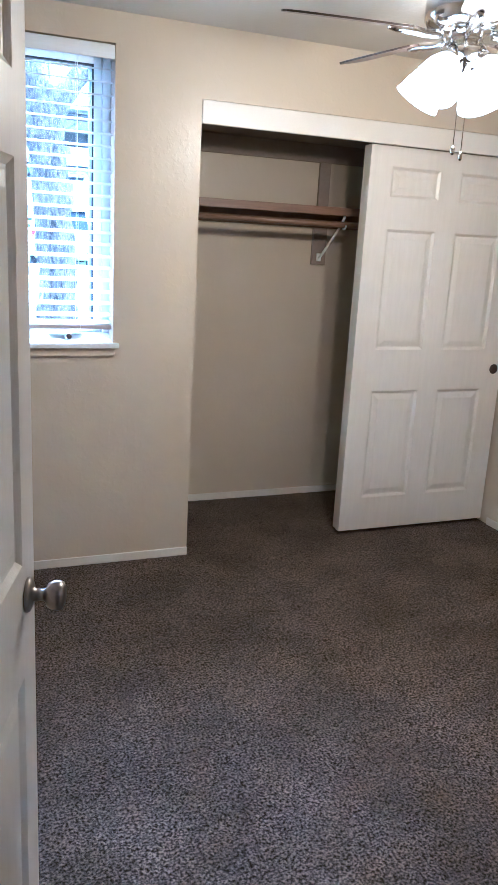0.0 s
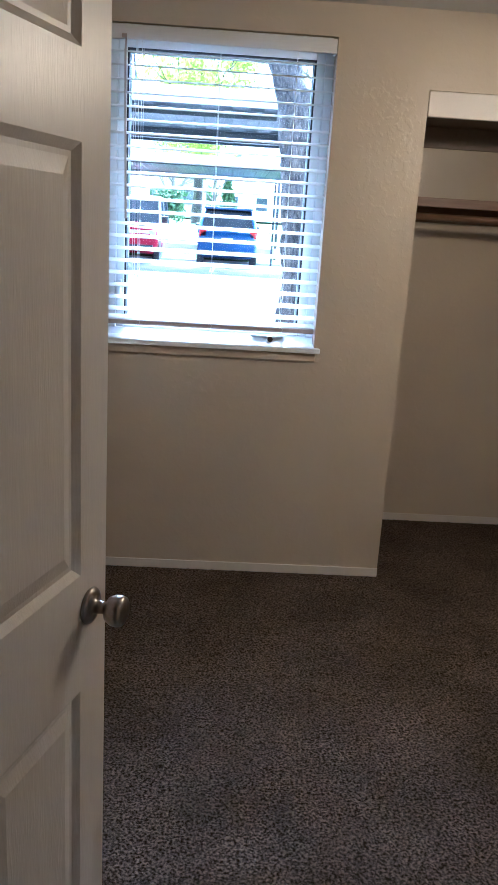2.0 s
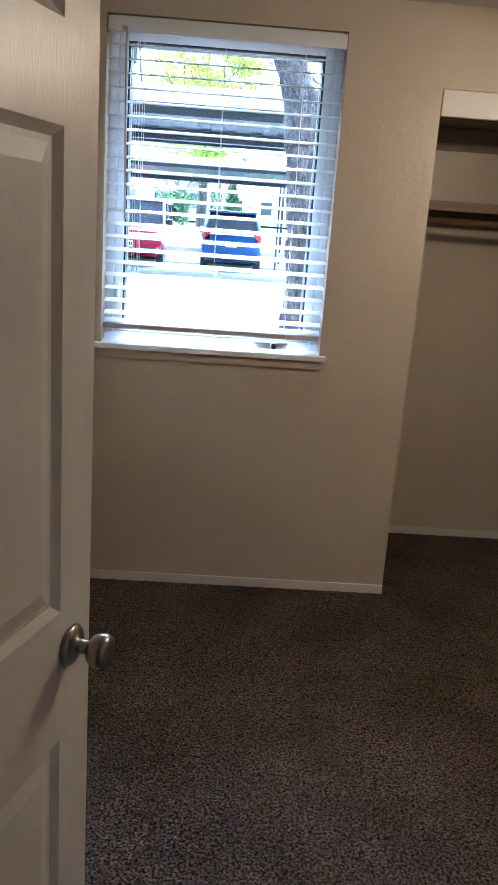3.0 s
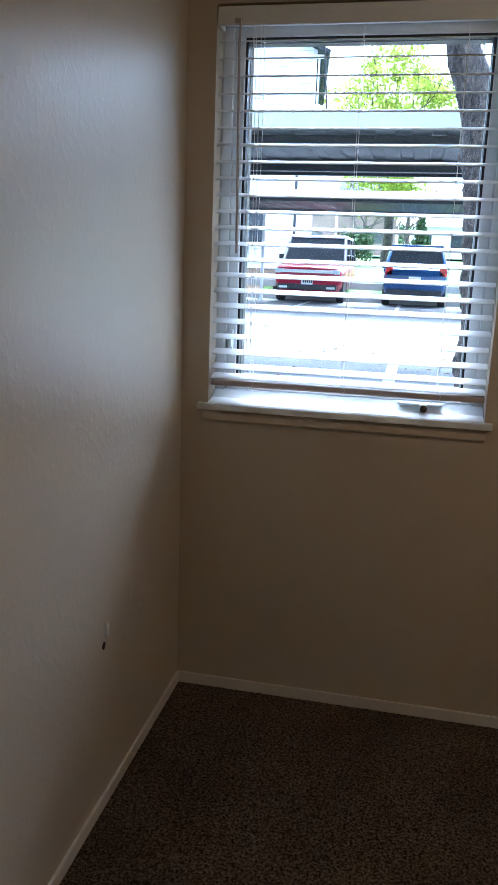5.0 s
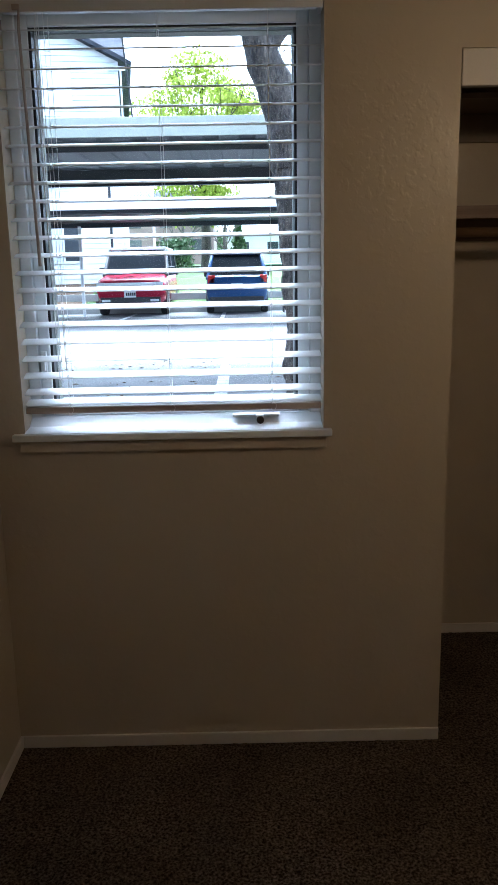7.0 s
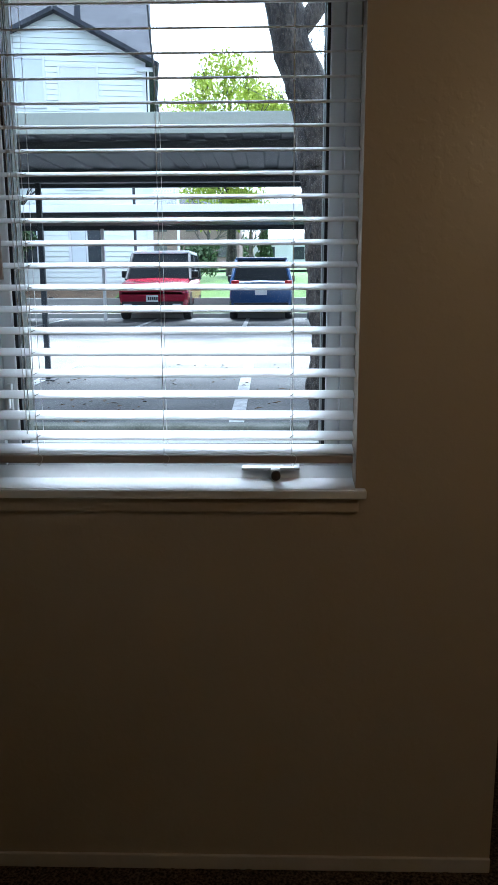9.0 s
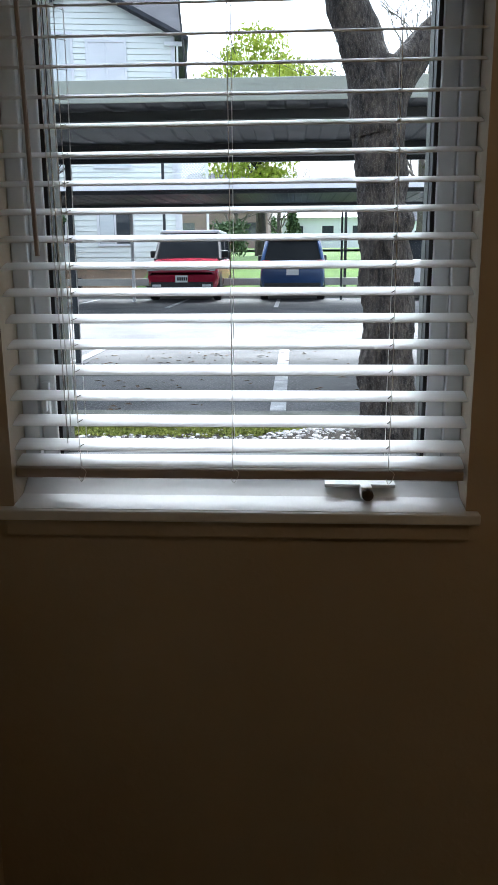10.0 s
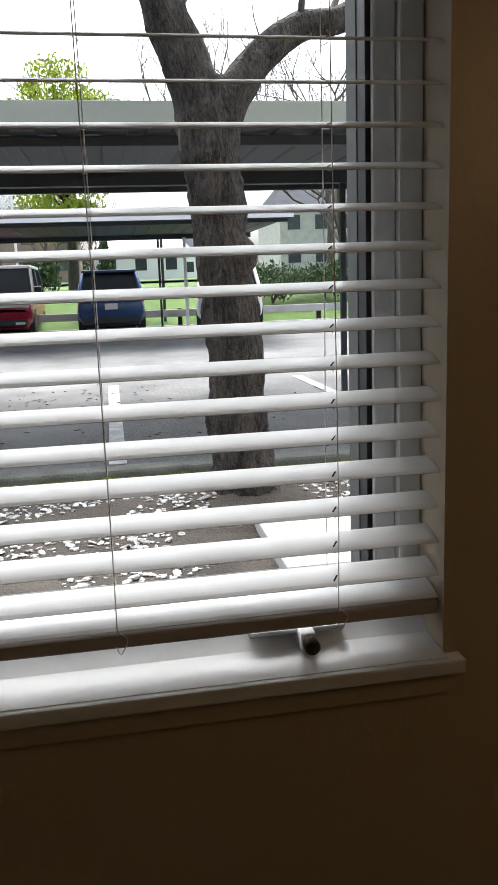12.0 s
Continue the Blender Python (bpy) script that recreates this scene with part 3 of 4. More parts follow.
# ---- ceiling fan ----
def ceiling_fan(x, y):
    f = tagged(empty("ceiling_fan", pose(x, y, CEIL_Z)), "ceiling fan with dark blades, nickel body and lit frosted shades", "fan")
    bm = bmesh.new()
    add_lathe(bm, [(0, 0), (0.075, 0), (0.078, -0.01), (0.07, -0.035), (0.03, -0.045), (0.03, -0.085), (0.1, -0.092), (0.128, -0.11), (0.132, -0.13), (0.132, -0.175), (0.12, -0.195), (0.085, -0.205),
                   (0.06, -0.21), (0.055, -0.245), (0.07, -0.252), (0.072, -0.285), (0.04, -0.305), (0.018, -0.31), (0.012, -0.325), (0, -0.327)], None, 40)
    mesh_of(bm, "motor", CHROME, True, f)
    for k in range(5):
        a = FAN_TURN + 72 * k
        bm = bmesh.new()
        prof = [(0.2, 0.05), (0.24, 0.057), (0.4, 0.064), (0.52, 0.066), (0.57, 0.058), (0.595, 0.035), (0.6, 0.0)]
        out = [(p, w) for p, w in prof] + [(p, -w) for p, w in prof[-2::-1]]
        lo, hi = [bm.verts.new((p, w, -0.003)) for p, w in out], [bm.verts.new((p, w, 0.003)) for p, w in out]
        bm.faces.new(lo)
        bm.faces.new(hi)
        for i in range(len(out)):
            j = (i + 1) % len(out)
            bm.faces.new((lo[i], lo[j], hi[j], hi[i]))
        mesh_of(bm, "blade", BLADE, False, f, pose(0, 0, -0.21, 0, 0, a) @ pose(0, 0, 0, -13))
        bm = bmesh.new()
        add_tube(bm, smooth_path([(0.08, 0, -0.01), (0.13, 0, -0.014), (0.18, 0, -0.008), (0.26, 0, -0.0065)], 10), [0.014, 0.013, 0.012, 0.012, 0.013, 0.014, 0.015, 0.015, 0.013, 0.008], 10)
        mesh_of(bm, "blade_arm", CHROME, True, f, pose(0, 0, -0.21, 0, 0, a) @ pose(0, 0, 0, -13))
    for k in range(4):
        a = SHADE_TURN + 90 * k
        m = pose(0, 0, -0.275, 0, 0, a) @ pose(0.06, 0, 0, 0, 0, 0) @ pose(0, 0, 0, 0, -38, 0)
        bm = bmesh.new()
        add_lathe(bm, [(0, 0.02), (0.022, 0.02), (0.024, -0.012), (0.028, -0.03), (0.0, -0.03)], m, 20)
        mesh_of(bm, "lamp_holder", CHROME, True, f)
        bm = bmesh.new()
        prof = [(0.026, -0.028), (0.038, -0.04), (0.058, -0.075), (0.069, -0.11), (0.074, -0.138), (0.08, -0.153)]
        seg = 28
        rings = []
        for r, z in prof + [(r - 0.003, z) for r, z in prof[::-1]]:
            rings.append([bm.verts.new((r * math.cos(2 * math.pi * i / seg), r * math.sin(2 * math.pi * i / seg), z)) for i in range(seg)])
        for p, q in zip(rings, rings[1:]):
            for i in range(seg):
                bm.faces.new((p[i], p[(i + 1) % seg], q[(i + 1) % seg], q[i]))
        bmesh.ops.transform(bm, matrix=m, verts=bm.verts)
        s = mesh_of(bm, "shade", SHADE, True, f)
        s.visible_shadow = False
        tagged(s, "glowing frosted glass bell shade")
        lamp = new("bulb", bpy.data.lights.new("bulb", "POINT"))
        lamp.data.energy, lamp.data.color, lamp.data.shadow_soft_size = BULB, (1.0, 0.58, 0.22), 0.04
        lamp.parent = f
        lamp.matrix_basis = m @ pose(0, 0, -0.12)
    for dx, dz in ((-0.02, -0.55), (0.012, -0.565)):
        bm = bmesh.new()
        add_tube(bm, [(dx, -0.03, -0.26), (dx, -0.03, dz)], 0.0016, 6)
        add_lathe(bm, [(0, 0), (0.004, 0.001), (0.0075, 0.008), (0.0065, 0.022), (0.003, 0.028), (0, 0.029)], pose(dx, -0.03, dz - 0.026), 12)
        mesh_of(bm, "pull_chain", CHROME, True, f)
    return f


FAN_TURN, SHADE_TURN = 100.0, 25.0
ceiling_fan(1.86, -1.22)


# ---- outdoors: ground ----
def height(y):
    if y < 8:
        return GROUND
    if y < 20.6:
        return GROUND + 0.02 * (y - 8) / 12.6
    if y < 25:
        return 0.47 + 0.94 * (y - 20.6) / 4.4
    if y < 60:
        return 1.41 + 0.9 * (y - 25) / 35
    return 2.31


def ground():
    bm = bmesh.new()
    ys = [0.9, 1, 2, 4, 6, 8, 10, 12, 14, 16, 18, 20.6, 20.9, 22, 23, 24, 25, 30, 40, 60, 120, 400, 2000]
    xs = [-2000, -200, -60, -30, -15, -8, -4, -2, 0, 2, 4, 8, 15, 30, 60, 200, 2000]
    g = [[bm.verts.new((x, y, height(y) - (0.03 if y < 4.05 else 0))) for x in xs] for y in ys]
    for j in range(len(ys) - 1):
        for i in range(len(xs) - 1):
            y = 0.5 * (ys[j] + ys[j + 1])
            x = 0.5 * (xs[i] + xs[i + 1])
            f = bm.faces.new((g[j][i], g[j][i + 1], g[j + 1][i + 1], g[j + 1][i]))
            f.material_index = 1 if y < 4 else 0 if y < 20.8 else (3 if x < -3.9 and y < 26 else 2)
    ob = mesh_of(bm, "ground", [ASPHALT, SOIL, GRASS, MULCH])
    return structure(ob, "worn grey asphalt car park with planted bed and lawn")


ground()
structure(box("kerb", -30, 30, 3.9, 4.06, GROUND - 0.1, GROUND + 0.035, KERB, 0.02), "mossy concrete kerb along the planted bed")
structure(box("far_kerb", -30, 30, 20.6, 20.78, 0.3, 0.6, CONC, 0.02), "pale concrete kerb behind the parked cars")
structure(boxes("parking_line", [(-1.75 + 2.3 * k - 0.06, -1.75 + 2.3 * k + 0.06, 4.2, 8.65, GROUND + 0.004, GROUND + 0.009) for k in range(-3, 5)]
                + [(-4.75 + 2.5 * k - 0.05, -4.75 + 2.5 * k + 0.05, 16.5, 20.3, 0.4, 0.475) for k in range(-2, 6)], LINE), "worn white painted parking bay lines")
structure(box("pavement", 1.2, 6.0, 0.92, 2.72, GROUND - 0.05, GROUND + 0.03, CONC, 0.01), "pale concrete pad beside the planted bed")


def bed_height(x, y):
    r = math.hypot((x - 1.237) / 1.05, (y - 3.2) / 0.66)
    return GROUND - 0.05 + 0.13 * max(0.0, 1 - r) ** 0.8


def mound():
    """Low soil mound round the tree."""
    bm = bmesh.new()
    n = 26
    g = [[None] * (n + 1) for _ in range(n + 1)]
    for j in range(n + 1):
        for i in range(n + 1):
            x, y = 1.237 + (i / n - 0.5) * 2.2, 3.2 + (j / n - 0.5) * 1.36
            g[j][i] = bm.verts.new((x, y, bed_height(x, y) + 0.012 * noise.noise(Vector((x * 7, y * 7, 0)))))
    for j in range(n):
        for i in range(n):
            bm.faces.new((g[j][i], g[j][i + 1], g[j + 1][i + 1], g[j + 1][i]))
    return structure(mesh_of(bm, "bed", SOIL, True), "dark soil mound around the tree roots")


mound()


def stones():
    """River stones strewn over the bed."""
    verts, faces = [], []
    rnd = random.Random(4)
    base = bmesh.new()
    bmesh.ops.create_icosphere(base, subdivisions=1, radius=1)
    bv = [v.co.copy() for v in base.verts]
    bf = [[v.index for v in f.verts] for f in base.faces]
    base.free()
    for _ in range(9500):
        x, y = rnd.uniform(-3.2, 3.4), rnd.uniform(1.2, 3.74)
        if x > 1.15 and y < 2.75:
            continue
        if noise.noise(Vector((x * 1.3, y * 2.2, 5))) < -0.22:
            continue
        r = rnd.uniform(0.006, 0.019) * (1.4 if rnd.random() < 0.12 else 1)
        m = Euler((rnd.uniform(-0.3, 0.3), rnd.uniform(-0.3, 0.3), rnd.uniform(0, 6.3))).to_matrix()
        n0 = len(verts)
        sx, sy, sz = rnd.uniform(0.9, 1.7), rnd.uniform(0.75, 1.1), rnd.uniform(0.25, 0.5)
        for v in bv:
            k = rnd.uniform(0.85, 1.12)
            verts.append(Vector((x, y, max(GROUND - 0.03, bed_height(x, y)) + r * 0.4)) + m @ Vector((v.x * sx, v.y * sy, v.z * sz)) * r * k)
        faces += [[i + n0 for i in f] for f in bf]
    me = bpy.data.meshes.new("river_stones")
    me.from_pydata(verts, [], faces)
    me.materials.append(STONE)
    return tagged(new("river_stones", me), "scattered pale river stones on dark soil", "stones", kind="stuff")


stones()


def clumps(name, spots, mat, label, seed):
    """Low ragged tufts of moss and weed."""
    rnd = random.Random(seed)
    verts, faces = [], []
    for x, y, z, r, n in spots:
        for _ in range(n):
            a, d = rnd.uniform(0, 6.3), r * math.sqrt(rnd.random())
            px, py, h, w = x + d * math.cos(a) * 2.2, y + d * math.sin(a) * 0.6, rnd.uniform(0.005, 0.02), rnd.uniform(0.006, 0.018)
            t = rnd.uniform(0, 3.14)
            k = len(verts)
            verts += [(px - w * math.cos(t), py - w * math.sin(t), z), (px + w * math.cos(t), py + w * math.sin(t), z), (px + rnd.uniform(-0.02, 0.02), py + rnd.uniform(-0.02, 0.02), z + h)]
            faces.append((k, k + 1, k + 2))
    me = bpy.data.meshes.new(name)
    me.from_pydata(verts, [], faces)
    me.materials.append(mat)
    return tagged(new(name, me), label, "moss", kind="stuff")


rm = random.Random(8)
clumps("moss", [(rm.uniform(-3.2, 3.2), rm.uniform(3.5, 3.88), GROUND - 0.02, rm.uniform(0.08, 0.2), 300) for _ in range(110)] + [(rm.uniform(0.3, 1.8), rm.uniform(3.3, 3.6), GROUND - 0.025, 0.08, 160) for _ in range(10)],
       MOSS, "green and yellow moss along the kerb", 3)


# ---- trees ----
def foliage(verts, faces, rnd, centre, size, count, leaf):
    for _ in range(count):
        u = Vector((rnd.gauss(0, 1), rnd.gauss(0, 1), rnd.gauss(0, 1))).normalized() * (rnd.random() ** 0.45)
        p = Vector(centre) + Vector((u.x * size[0], u.y * size[1], u.z * size[2]))
        s = leaf * rnd.uniform(0.6, 1.4)
        m = Euler((rnd.uniform(0, 6.3), rnd.uniform(0, 6.3), rnd.uniform(0, 6.3))).to_matrix()
        k = len(verts)
        for q in ((-0.5, 0, 0), (0, -0.28, 0.05), (0.6, 0, 0), (0, 0.28, 0.05)):
            verts.append(p + m @ Vector(q) * s)
        faces.append((k, k + 1, k + 2, k + 3))


def leaf_mesh(name, verts, faces, mat, parent=None):
    me = bpy.data.meshes.new(name)
    me.from_pydata(verts, [], faces)
    me.materials.append(mat)
    ob = new(name, me)
    ob.parent = parent
    return ob


def twigs(bm, rnd, p, d, length, r, depth):
    """Forking bare twigs."""
    pts = [Vector(p)]
    q = Vector(d).normalized()
    for _ in range(4):
        q = (q + Vector((rnd.uniform(-0.3, 0.3), rnd.uniform(-0.3, 0.3), rnd.uniform(-0.12, 0.25)))).normalized()
        pts.append(pts[-1] + q * length / 4)
    add_tube(bm, pts, [r * (1 - 0.15 * i) for i in range(5)], 5 if r < 0.02 else 7)
    if depth:
        for i in (2, 3, 4, 4):
            e = (q + Vector((rnd.uniform(-1, 1), rnd.uniform(-1, 1), rnd.uniform(-0.4, 0.9)))).normalized()
            twigs(bm, rnd, pts[i], e, length * rnd.uniform(0.55, 0.8), r * 0.5, depth - 1)


def near_tree():
    t = tagged(empty("tree", pose(1.237, 3.2, 0.561) @ Matrix.Diagonal((0.9, 0.9, 0.9, 1))), "thick rough barked forked tree beside the kerb", "tree")
    rnd = random.Random(11)
    o = Vector((1.3, 3.7, GROUND))
    bm = bmesh.new()
    tr = [(1.3, 3.7, 0.2), (1.3, 3.7, 0.38), (1.3, 3.7, 0.55), (1.285, 3.7, 0.8), (1.275, 3.7, 1.2), (1.235, 3.68, 1.7), (1.2, 3.66, 2.1), (1.17, 3.65, 2.45), (1.13, 3.64, 2.72)]
    p = smooth_path(tr, 110)
    rr = [0.165 + 0.09 * math.exp(-max(q.z - 0.3, -0.05) * 5.5) - 0.012 * (q.z - 0.5) + 0.02 * math.exp(-((q.z - 2.5) / 0.25) ** 2) for q in p]
    add_tube(bm, [q - o for q in p], rr, 56, rough=0.28)
    add_tube(bm, [q - o for q in smooth_path([(1.24, 3.6, 1.64), (1.31, 3.57, 1.73), (1.325, 3.57, 1.81), (1.26, 3.6, 1.93)], 14)], [0.03 + 0.045 * math.sin(math.pi * i / 13) for i in range(14)], 16, rough=0.25, seed=5.0)
    for pts, r0, r1, sd in (([(1.18, 3.65, 2.3), (1.13, 3.64, 2.6), (1.04, 3.63, 2.85), (0.92, 3.6, 3.2), (0.84, 3.55, 3.7), (0.95, 3.5, 4.4), (0.85, 3.5, 5.4)], 0.158, 0.08, 3.0),
                            ([(1.2, 3.65, 2.45), (1.34, 3.65, 2.68), (1.5, 3.67, 2.88), (1.72, 3.7, 3.03), (2.05, 3.75, 3.12), (2.6, 3.8, 3.5), (3.0, 3.9, 4.4)], 0.11, 0.05, 9.0),
                            ([(0.97, 3.6, 3.1), (1.12, 3.65, 3.28), (1.3, 3.7, 3.6), (1.4, 3.8, 4.4)], 0.075, 0.035, 17.0)):
        q = smooth_path(pts, 46)
        add_tube(bm, [v - o for v in q], [r0 + (r1 - r0) * i / 45 for i in range(46)], 26, rough=0.2, seed=sd)
    mesh_of(bm, "trunk", BARK, True, t)
    bm = bmesh.new()
    for p0, d in (((0.9, 3.55, 3.7), (-1, -0.2, 0.5)), ((0.92, 3.52, 4.2), (0.7, -0.6, 0.7)), ((1.72, 3.7, 3.03), (0.2, -0.2, 1)), ((1.9, 3.72, 3.08), (0.3, 0.6, 1)), ((2.6, 3.8, 3.5), (0.5, -0.4, 0.7)), ((1.3, 3.7, 3.6), (0.4, 0.3, 1)), ((2.2, 3.76, 3.2), (0.2, 0.1, 1))):
        twigs(bm, rnd, Vector(p0) - o, d, 1.0, 0.022, 3)
    mesh_of(bm, "twig", TWIG, False, t)
    return t


near_tree()


def leafy_tree(name, x, y, z0, h, crown, count, leaf, mat, label, seed):
    t = tagged(empty(name, pose(x, y, z0)), label, "tree")
    rnd = random.Random(seed)
    bm = bmesh.new()
    add_tube(bm, smooth_path([(0, 0, -0.2), (0.05, 0, h * 0.25), (-0.1, 0, h * 0.5), (0.05, 0.1, h * 0.85)], 14), [0.16 * h / 6 * (1 - 0.055 * i) for i in range(14)], 10, rough=0.1)
    for _ in range(9):
        a = rnd.uniform(0, 6.3)
        twigs(bm, rnd, (0, 0, h * rnd.uniform(0.3, 0.6)), (math.cos(a), math.sin(a), 0.8), h * 0.35, 0.05, 1)
    mesh_of(bm, "trunk", BARK, False, t)
    v, f = [], []
    for _ in range(80):
        u = Vector((rnd.gauss(0, 1), rnd.gauss(0, 1), rnd.gauss(0, 1))).normalized() * (rnd.random() ** 0.4)
        c = (u.x * crown, u.y * crown, h * 0.62 + u.z * h * 0.36)
        s = crown * rnd.uniform(0.16, 0.36)
        foliage(v, f, rnd, c, (s, s, s * 0.8), count, leaf)
    leaf_mesh("foliage", v, f, mat, t)
    return t


leafy_tree("tree", -0.9, 35, 1.6, 9.7, 2.9, 230, 0.17, LEAF, "spring green leafy tree beyond the car park", 21)
leafy_tree("tree", -7.5, 23.0, 1.05, 3.6, 1.0, 60, 0.13, LEAFD, "dense dark green shrub tree beside the house", 25)
leafy_tree("tree", -13.5, 23, 1.1, 4.2, 2.2, 90, 0.2, LEAFD, "dark green shrub tree beside the house", 22)


# ---- carports ----
def carport(x0, x1, y0, y1, z0, z1, post_y, posts, label, edge):
    """Flat steel roof with a fascia, ribbed underside, a beam and slim posts."""
    c = tagged(empty("carport", pose(0, 0, 0)), label, "carport")
    part_row("fascia", [(x0, x1, y0 - 0.02, y0, z0, z0 + 0.15), (x0, x1, y1, y1 + 0.02, z1 - 0.0, z1 + 0.15)], edge, 0.004, c)
    bm = bmesh.new()
    n = int((x1 - x0) / 0.3)
    pitch = (x1 - x0) / n
    prof = []
    for k in range(n):
        a = x0 + k * pitch
        prof += [(a, 0.0), (a + pitch * 0.5, 0.0), (a + pitch * 0.56, 0.012), (a + pitch * 0.94, 0.012)]
    prof.append((x1, 0.0))
    rows = [[bm.verts.new((a, y, z + 0.02 + d + h)) for a, d in prof] for y, z, h in ((y0, z0, 0), (y1, z1, 0))]
    tops = [[bm.verts.new((a, y, z + 0.022 + d)) for a, d in prof] for y, z in ((y0, z0), (y1, z1))]
    for grid in (rows, tops):
        for i in range(len(prof) - 1):
            bm.faces.new((grid[0][i], grid[0][i + 1], grid[1][i + 1], grid[1][i]))
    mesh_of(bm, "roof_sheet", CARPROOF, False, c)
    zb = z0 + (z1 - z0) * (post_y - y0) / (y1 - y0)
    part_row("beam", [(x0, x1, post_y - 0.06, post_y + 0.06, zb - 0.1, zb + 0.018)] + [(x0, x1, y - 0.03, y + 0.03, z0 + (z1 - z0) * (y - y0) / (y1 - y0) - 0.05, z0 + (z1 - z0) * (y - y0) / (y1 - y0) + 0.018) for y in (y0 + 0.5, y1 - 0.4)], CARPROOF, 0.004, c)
    for x in posts:
        bm = bmesh.new()
        add_box(bm, x - 0.028, x + 0.028, post_y - 0.028, post_y + 0.028, height(post_y) - 0.02, zb - 0.1, 0.005)
        add_box(bm, x - 0.09, x + 0.09, post_y - 0.09, post_y + 0.09, height(post_y), height(post_y) + 0.012, 0.003)
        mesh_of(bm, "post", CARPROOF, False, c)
    return c


carport(-16, 16, 4.35, 8.4, 2.63, 2.7, 6.9, (-11.2, -6.45, -1.68, 2.95, 7.6), "dark steel carport with a pale sage fascia over the near bays", FASCIA)
carport(-22, 4.3, 14.7, 20.0, 2.9, 2.93, 19.6, (-15, -9.0, -6.2, 1.9), "dark steel carport with a white edge over the far parking bays", WHITEM)


# ---- cars ----
def car(name, x, y, z, face, size, paint, label, style):
    """A car as lofted body, cabin glass, lamps and wheels. Length runs along y; the nose points to -y."""
    L, W, H = size
    c = tagged(empty(name, pose(x, y, z, 0, 0, face)), label, "car")
    box_car = style == "box"
    top_y0, top_y1 = (-0.12 * L, 0.46 * L) if box_car else (-0.1 * L, 0.34 * L)
    hood, belt = 0.56 * H, 0.58 * H
    bm = bmesh.new()
    secs = [(-0.5, 0.3, 0.44, 0.84), (-0.485, 0.2, 0.5, 0.93), (-0.42, 0.13, 0.54, 0.98), (-0.2, 0.12, 0.585, 1.0), (0.1, 0.12, 0.6, 1.0), (0.35, 0.13, 0.61, 1.0), (0.47, 0.17, 0.62, 0.95), (0.5, 0.24, 0.58, 0.88)]
    rings = []
    for u, lo, hi, w in secs:
        ww, zl, zh = w * W / 2, lo * H, hi * H
        half = [(0.0, zl), (ww * 0.82, zl), (ww * 0.97, zl + 0.1 * H), (ww, (zl + zh) / 2), (ww * 0.96, zh - 0.04 * H), (ww * 0.86, zh), (0.0, zh + 0.012 * H)]
        ring = half + [(-a, b) for a, b in half[-2:0:-1]]
        rings.append([bm.verts.new((a, u * L, b)) for a, b in ring])
    for a, b in zip(rings, rings[1:]):
        for i in range(len(a)):
            j = (i + 1) % len(a)
            bm.faces.new((a[i], a[j], b[j], b[i]))
    bm.faces.new(rings[0])
    bm.faces.new(rings[-1])
    bmesh.ops.subdivide_edges(bm, edges=bm.edges, cuts=1, use_grid_fill=True, smooth=0.3)
    mesh_of(bm, "body", paint, True, c)
    # cabin: glass block with roof and pillars
    def cab(scale, zlo, zhi):
        out = []
        for z, f0, f1, w in ((zlo, top_y0 - 0.1 * L, top_y1 + (0.02 if box_car else 0.1) * L, 0.93), (zhi, top_y0 + (0.05 if box_car else 0.07) * L, top_y1 - (0.01 if box_car else 0.05) * L, 0.78 if not box_car else 0.83)):
            hw = w * W / 2 * scale
            out.append([(-hw, f0, z), (hw, f0, z), (hw, f1, z), (-hw, f1, z)])
        return out
    lo, hi = cab(1.0, 0.57 * H, 0.955 * H)
    bm = bmesh.new()
    a, b = [bm.verts.new(q) for q in lo], [bm.verts.new(q) for q in hi]
    for i in range(4):
        bm.faces.new((a[i], a[(i + 1) % 4], b[(i + 1) % 4], b[i]))
    bm.faces.new(a)
    bm.faces.new(b)
    mesh_of(bm, "cabin_glass", CARGLASS, False, c)
    bm = bmesh.new()
    h = hi
    add_box(bm, h[0][0] * 1.03, h[1][0] * 1.03, h[0][1] - 0.02, h[2][1] + 0.05, 0.955 * H, H, 0.02)
    mesh_of(bm, "roof", WHITEC if style == "box" else paint, False, c)
    posts = [(Vector(lo[i]), Vector(hi[i]), 0.05) for i in range(4)]
    for a, b in ((1, 2), (0, 3)):
        posts.append(((Vector(lo[a]) + Vector(lo[b])) / 2, (Vector(hi[a]) + Vector(hi[b])) / 2, 0.035))
    for p, q, rad in posts:
        bm = bmesh.new()
        add_tube(bm, [p, q], rad, 6)
        mesh_of(bm, "pillar", BLACKP if style == "box" else paint, False, c)
    for s in (-1, 1):
        bm = bmesh.new()
        add_box(bm, s * W * 0.5 - 0.02 - 0.09, s * W * 0.5 + 0.14, top_y0 - 0.05 * L, top_y0 - 0.05 * L + 0.11, 0.6 * H, 0.6 * H + 0.19, 0.04)
        mesh_of(bm, "wing_mirror", BLACKP, False, c)
        for u in (-0.31, 0.3):
            bm = bmesh.new()
            r = 0.205 * H
            m = pose(s * (W / 2 - 0.11), u * L, r, 0, 90)
            add_lathe(bm, [(r * 0.62, -0.1), (r * 0.95, -0.1), (r, -0.06), (r, 0.06), (r * 0.95, 0.1), (r * 0.62, 0.1)], m, 24)
            mesh_of(bm, "tyre", TYRE, False, c)
            bm = bmesh.new()
            add_lathe(bm, [(0, -0.07), (r * 0.6, -0.09), (r * 0.62, 0.09), (0, 0.07)], m, 18)
            mesh_of(bm, "rim", NICKEL, False, c)
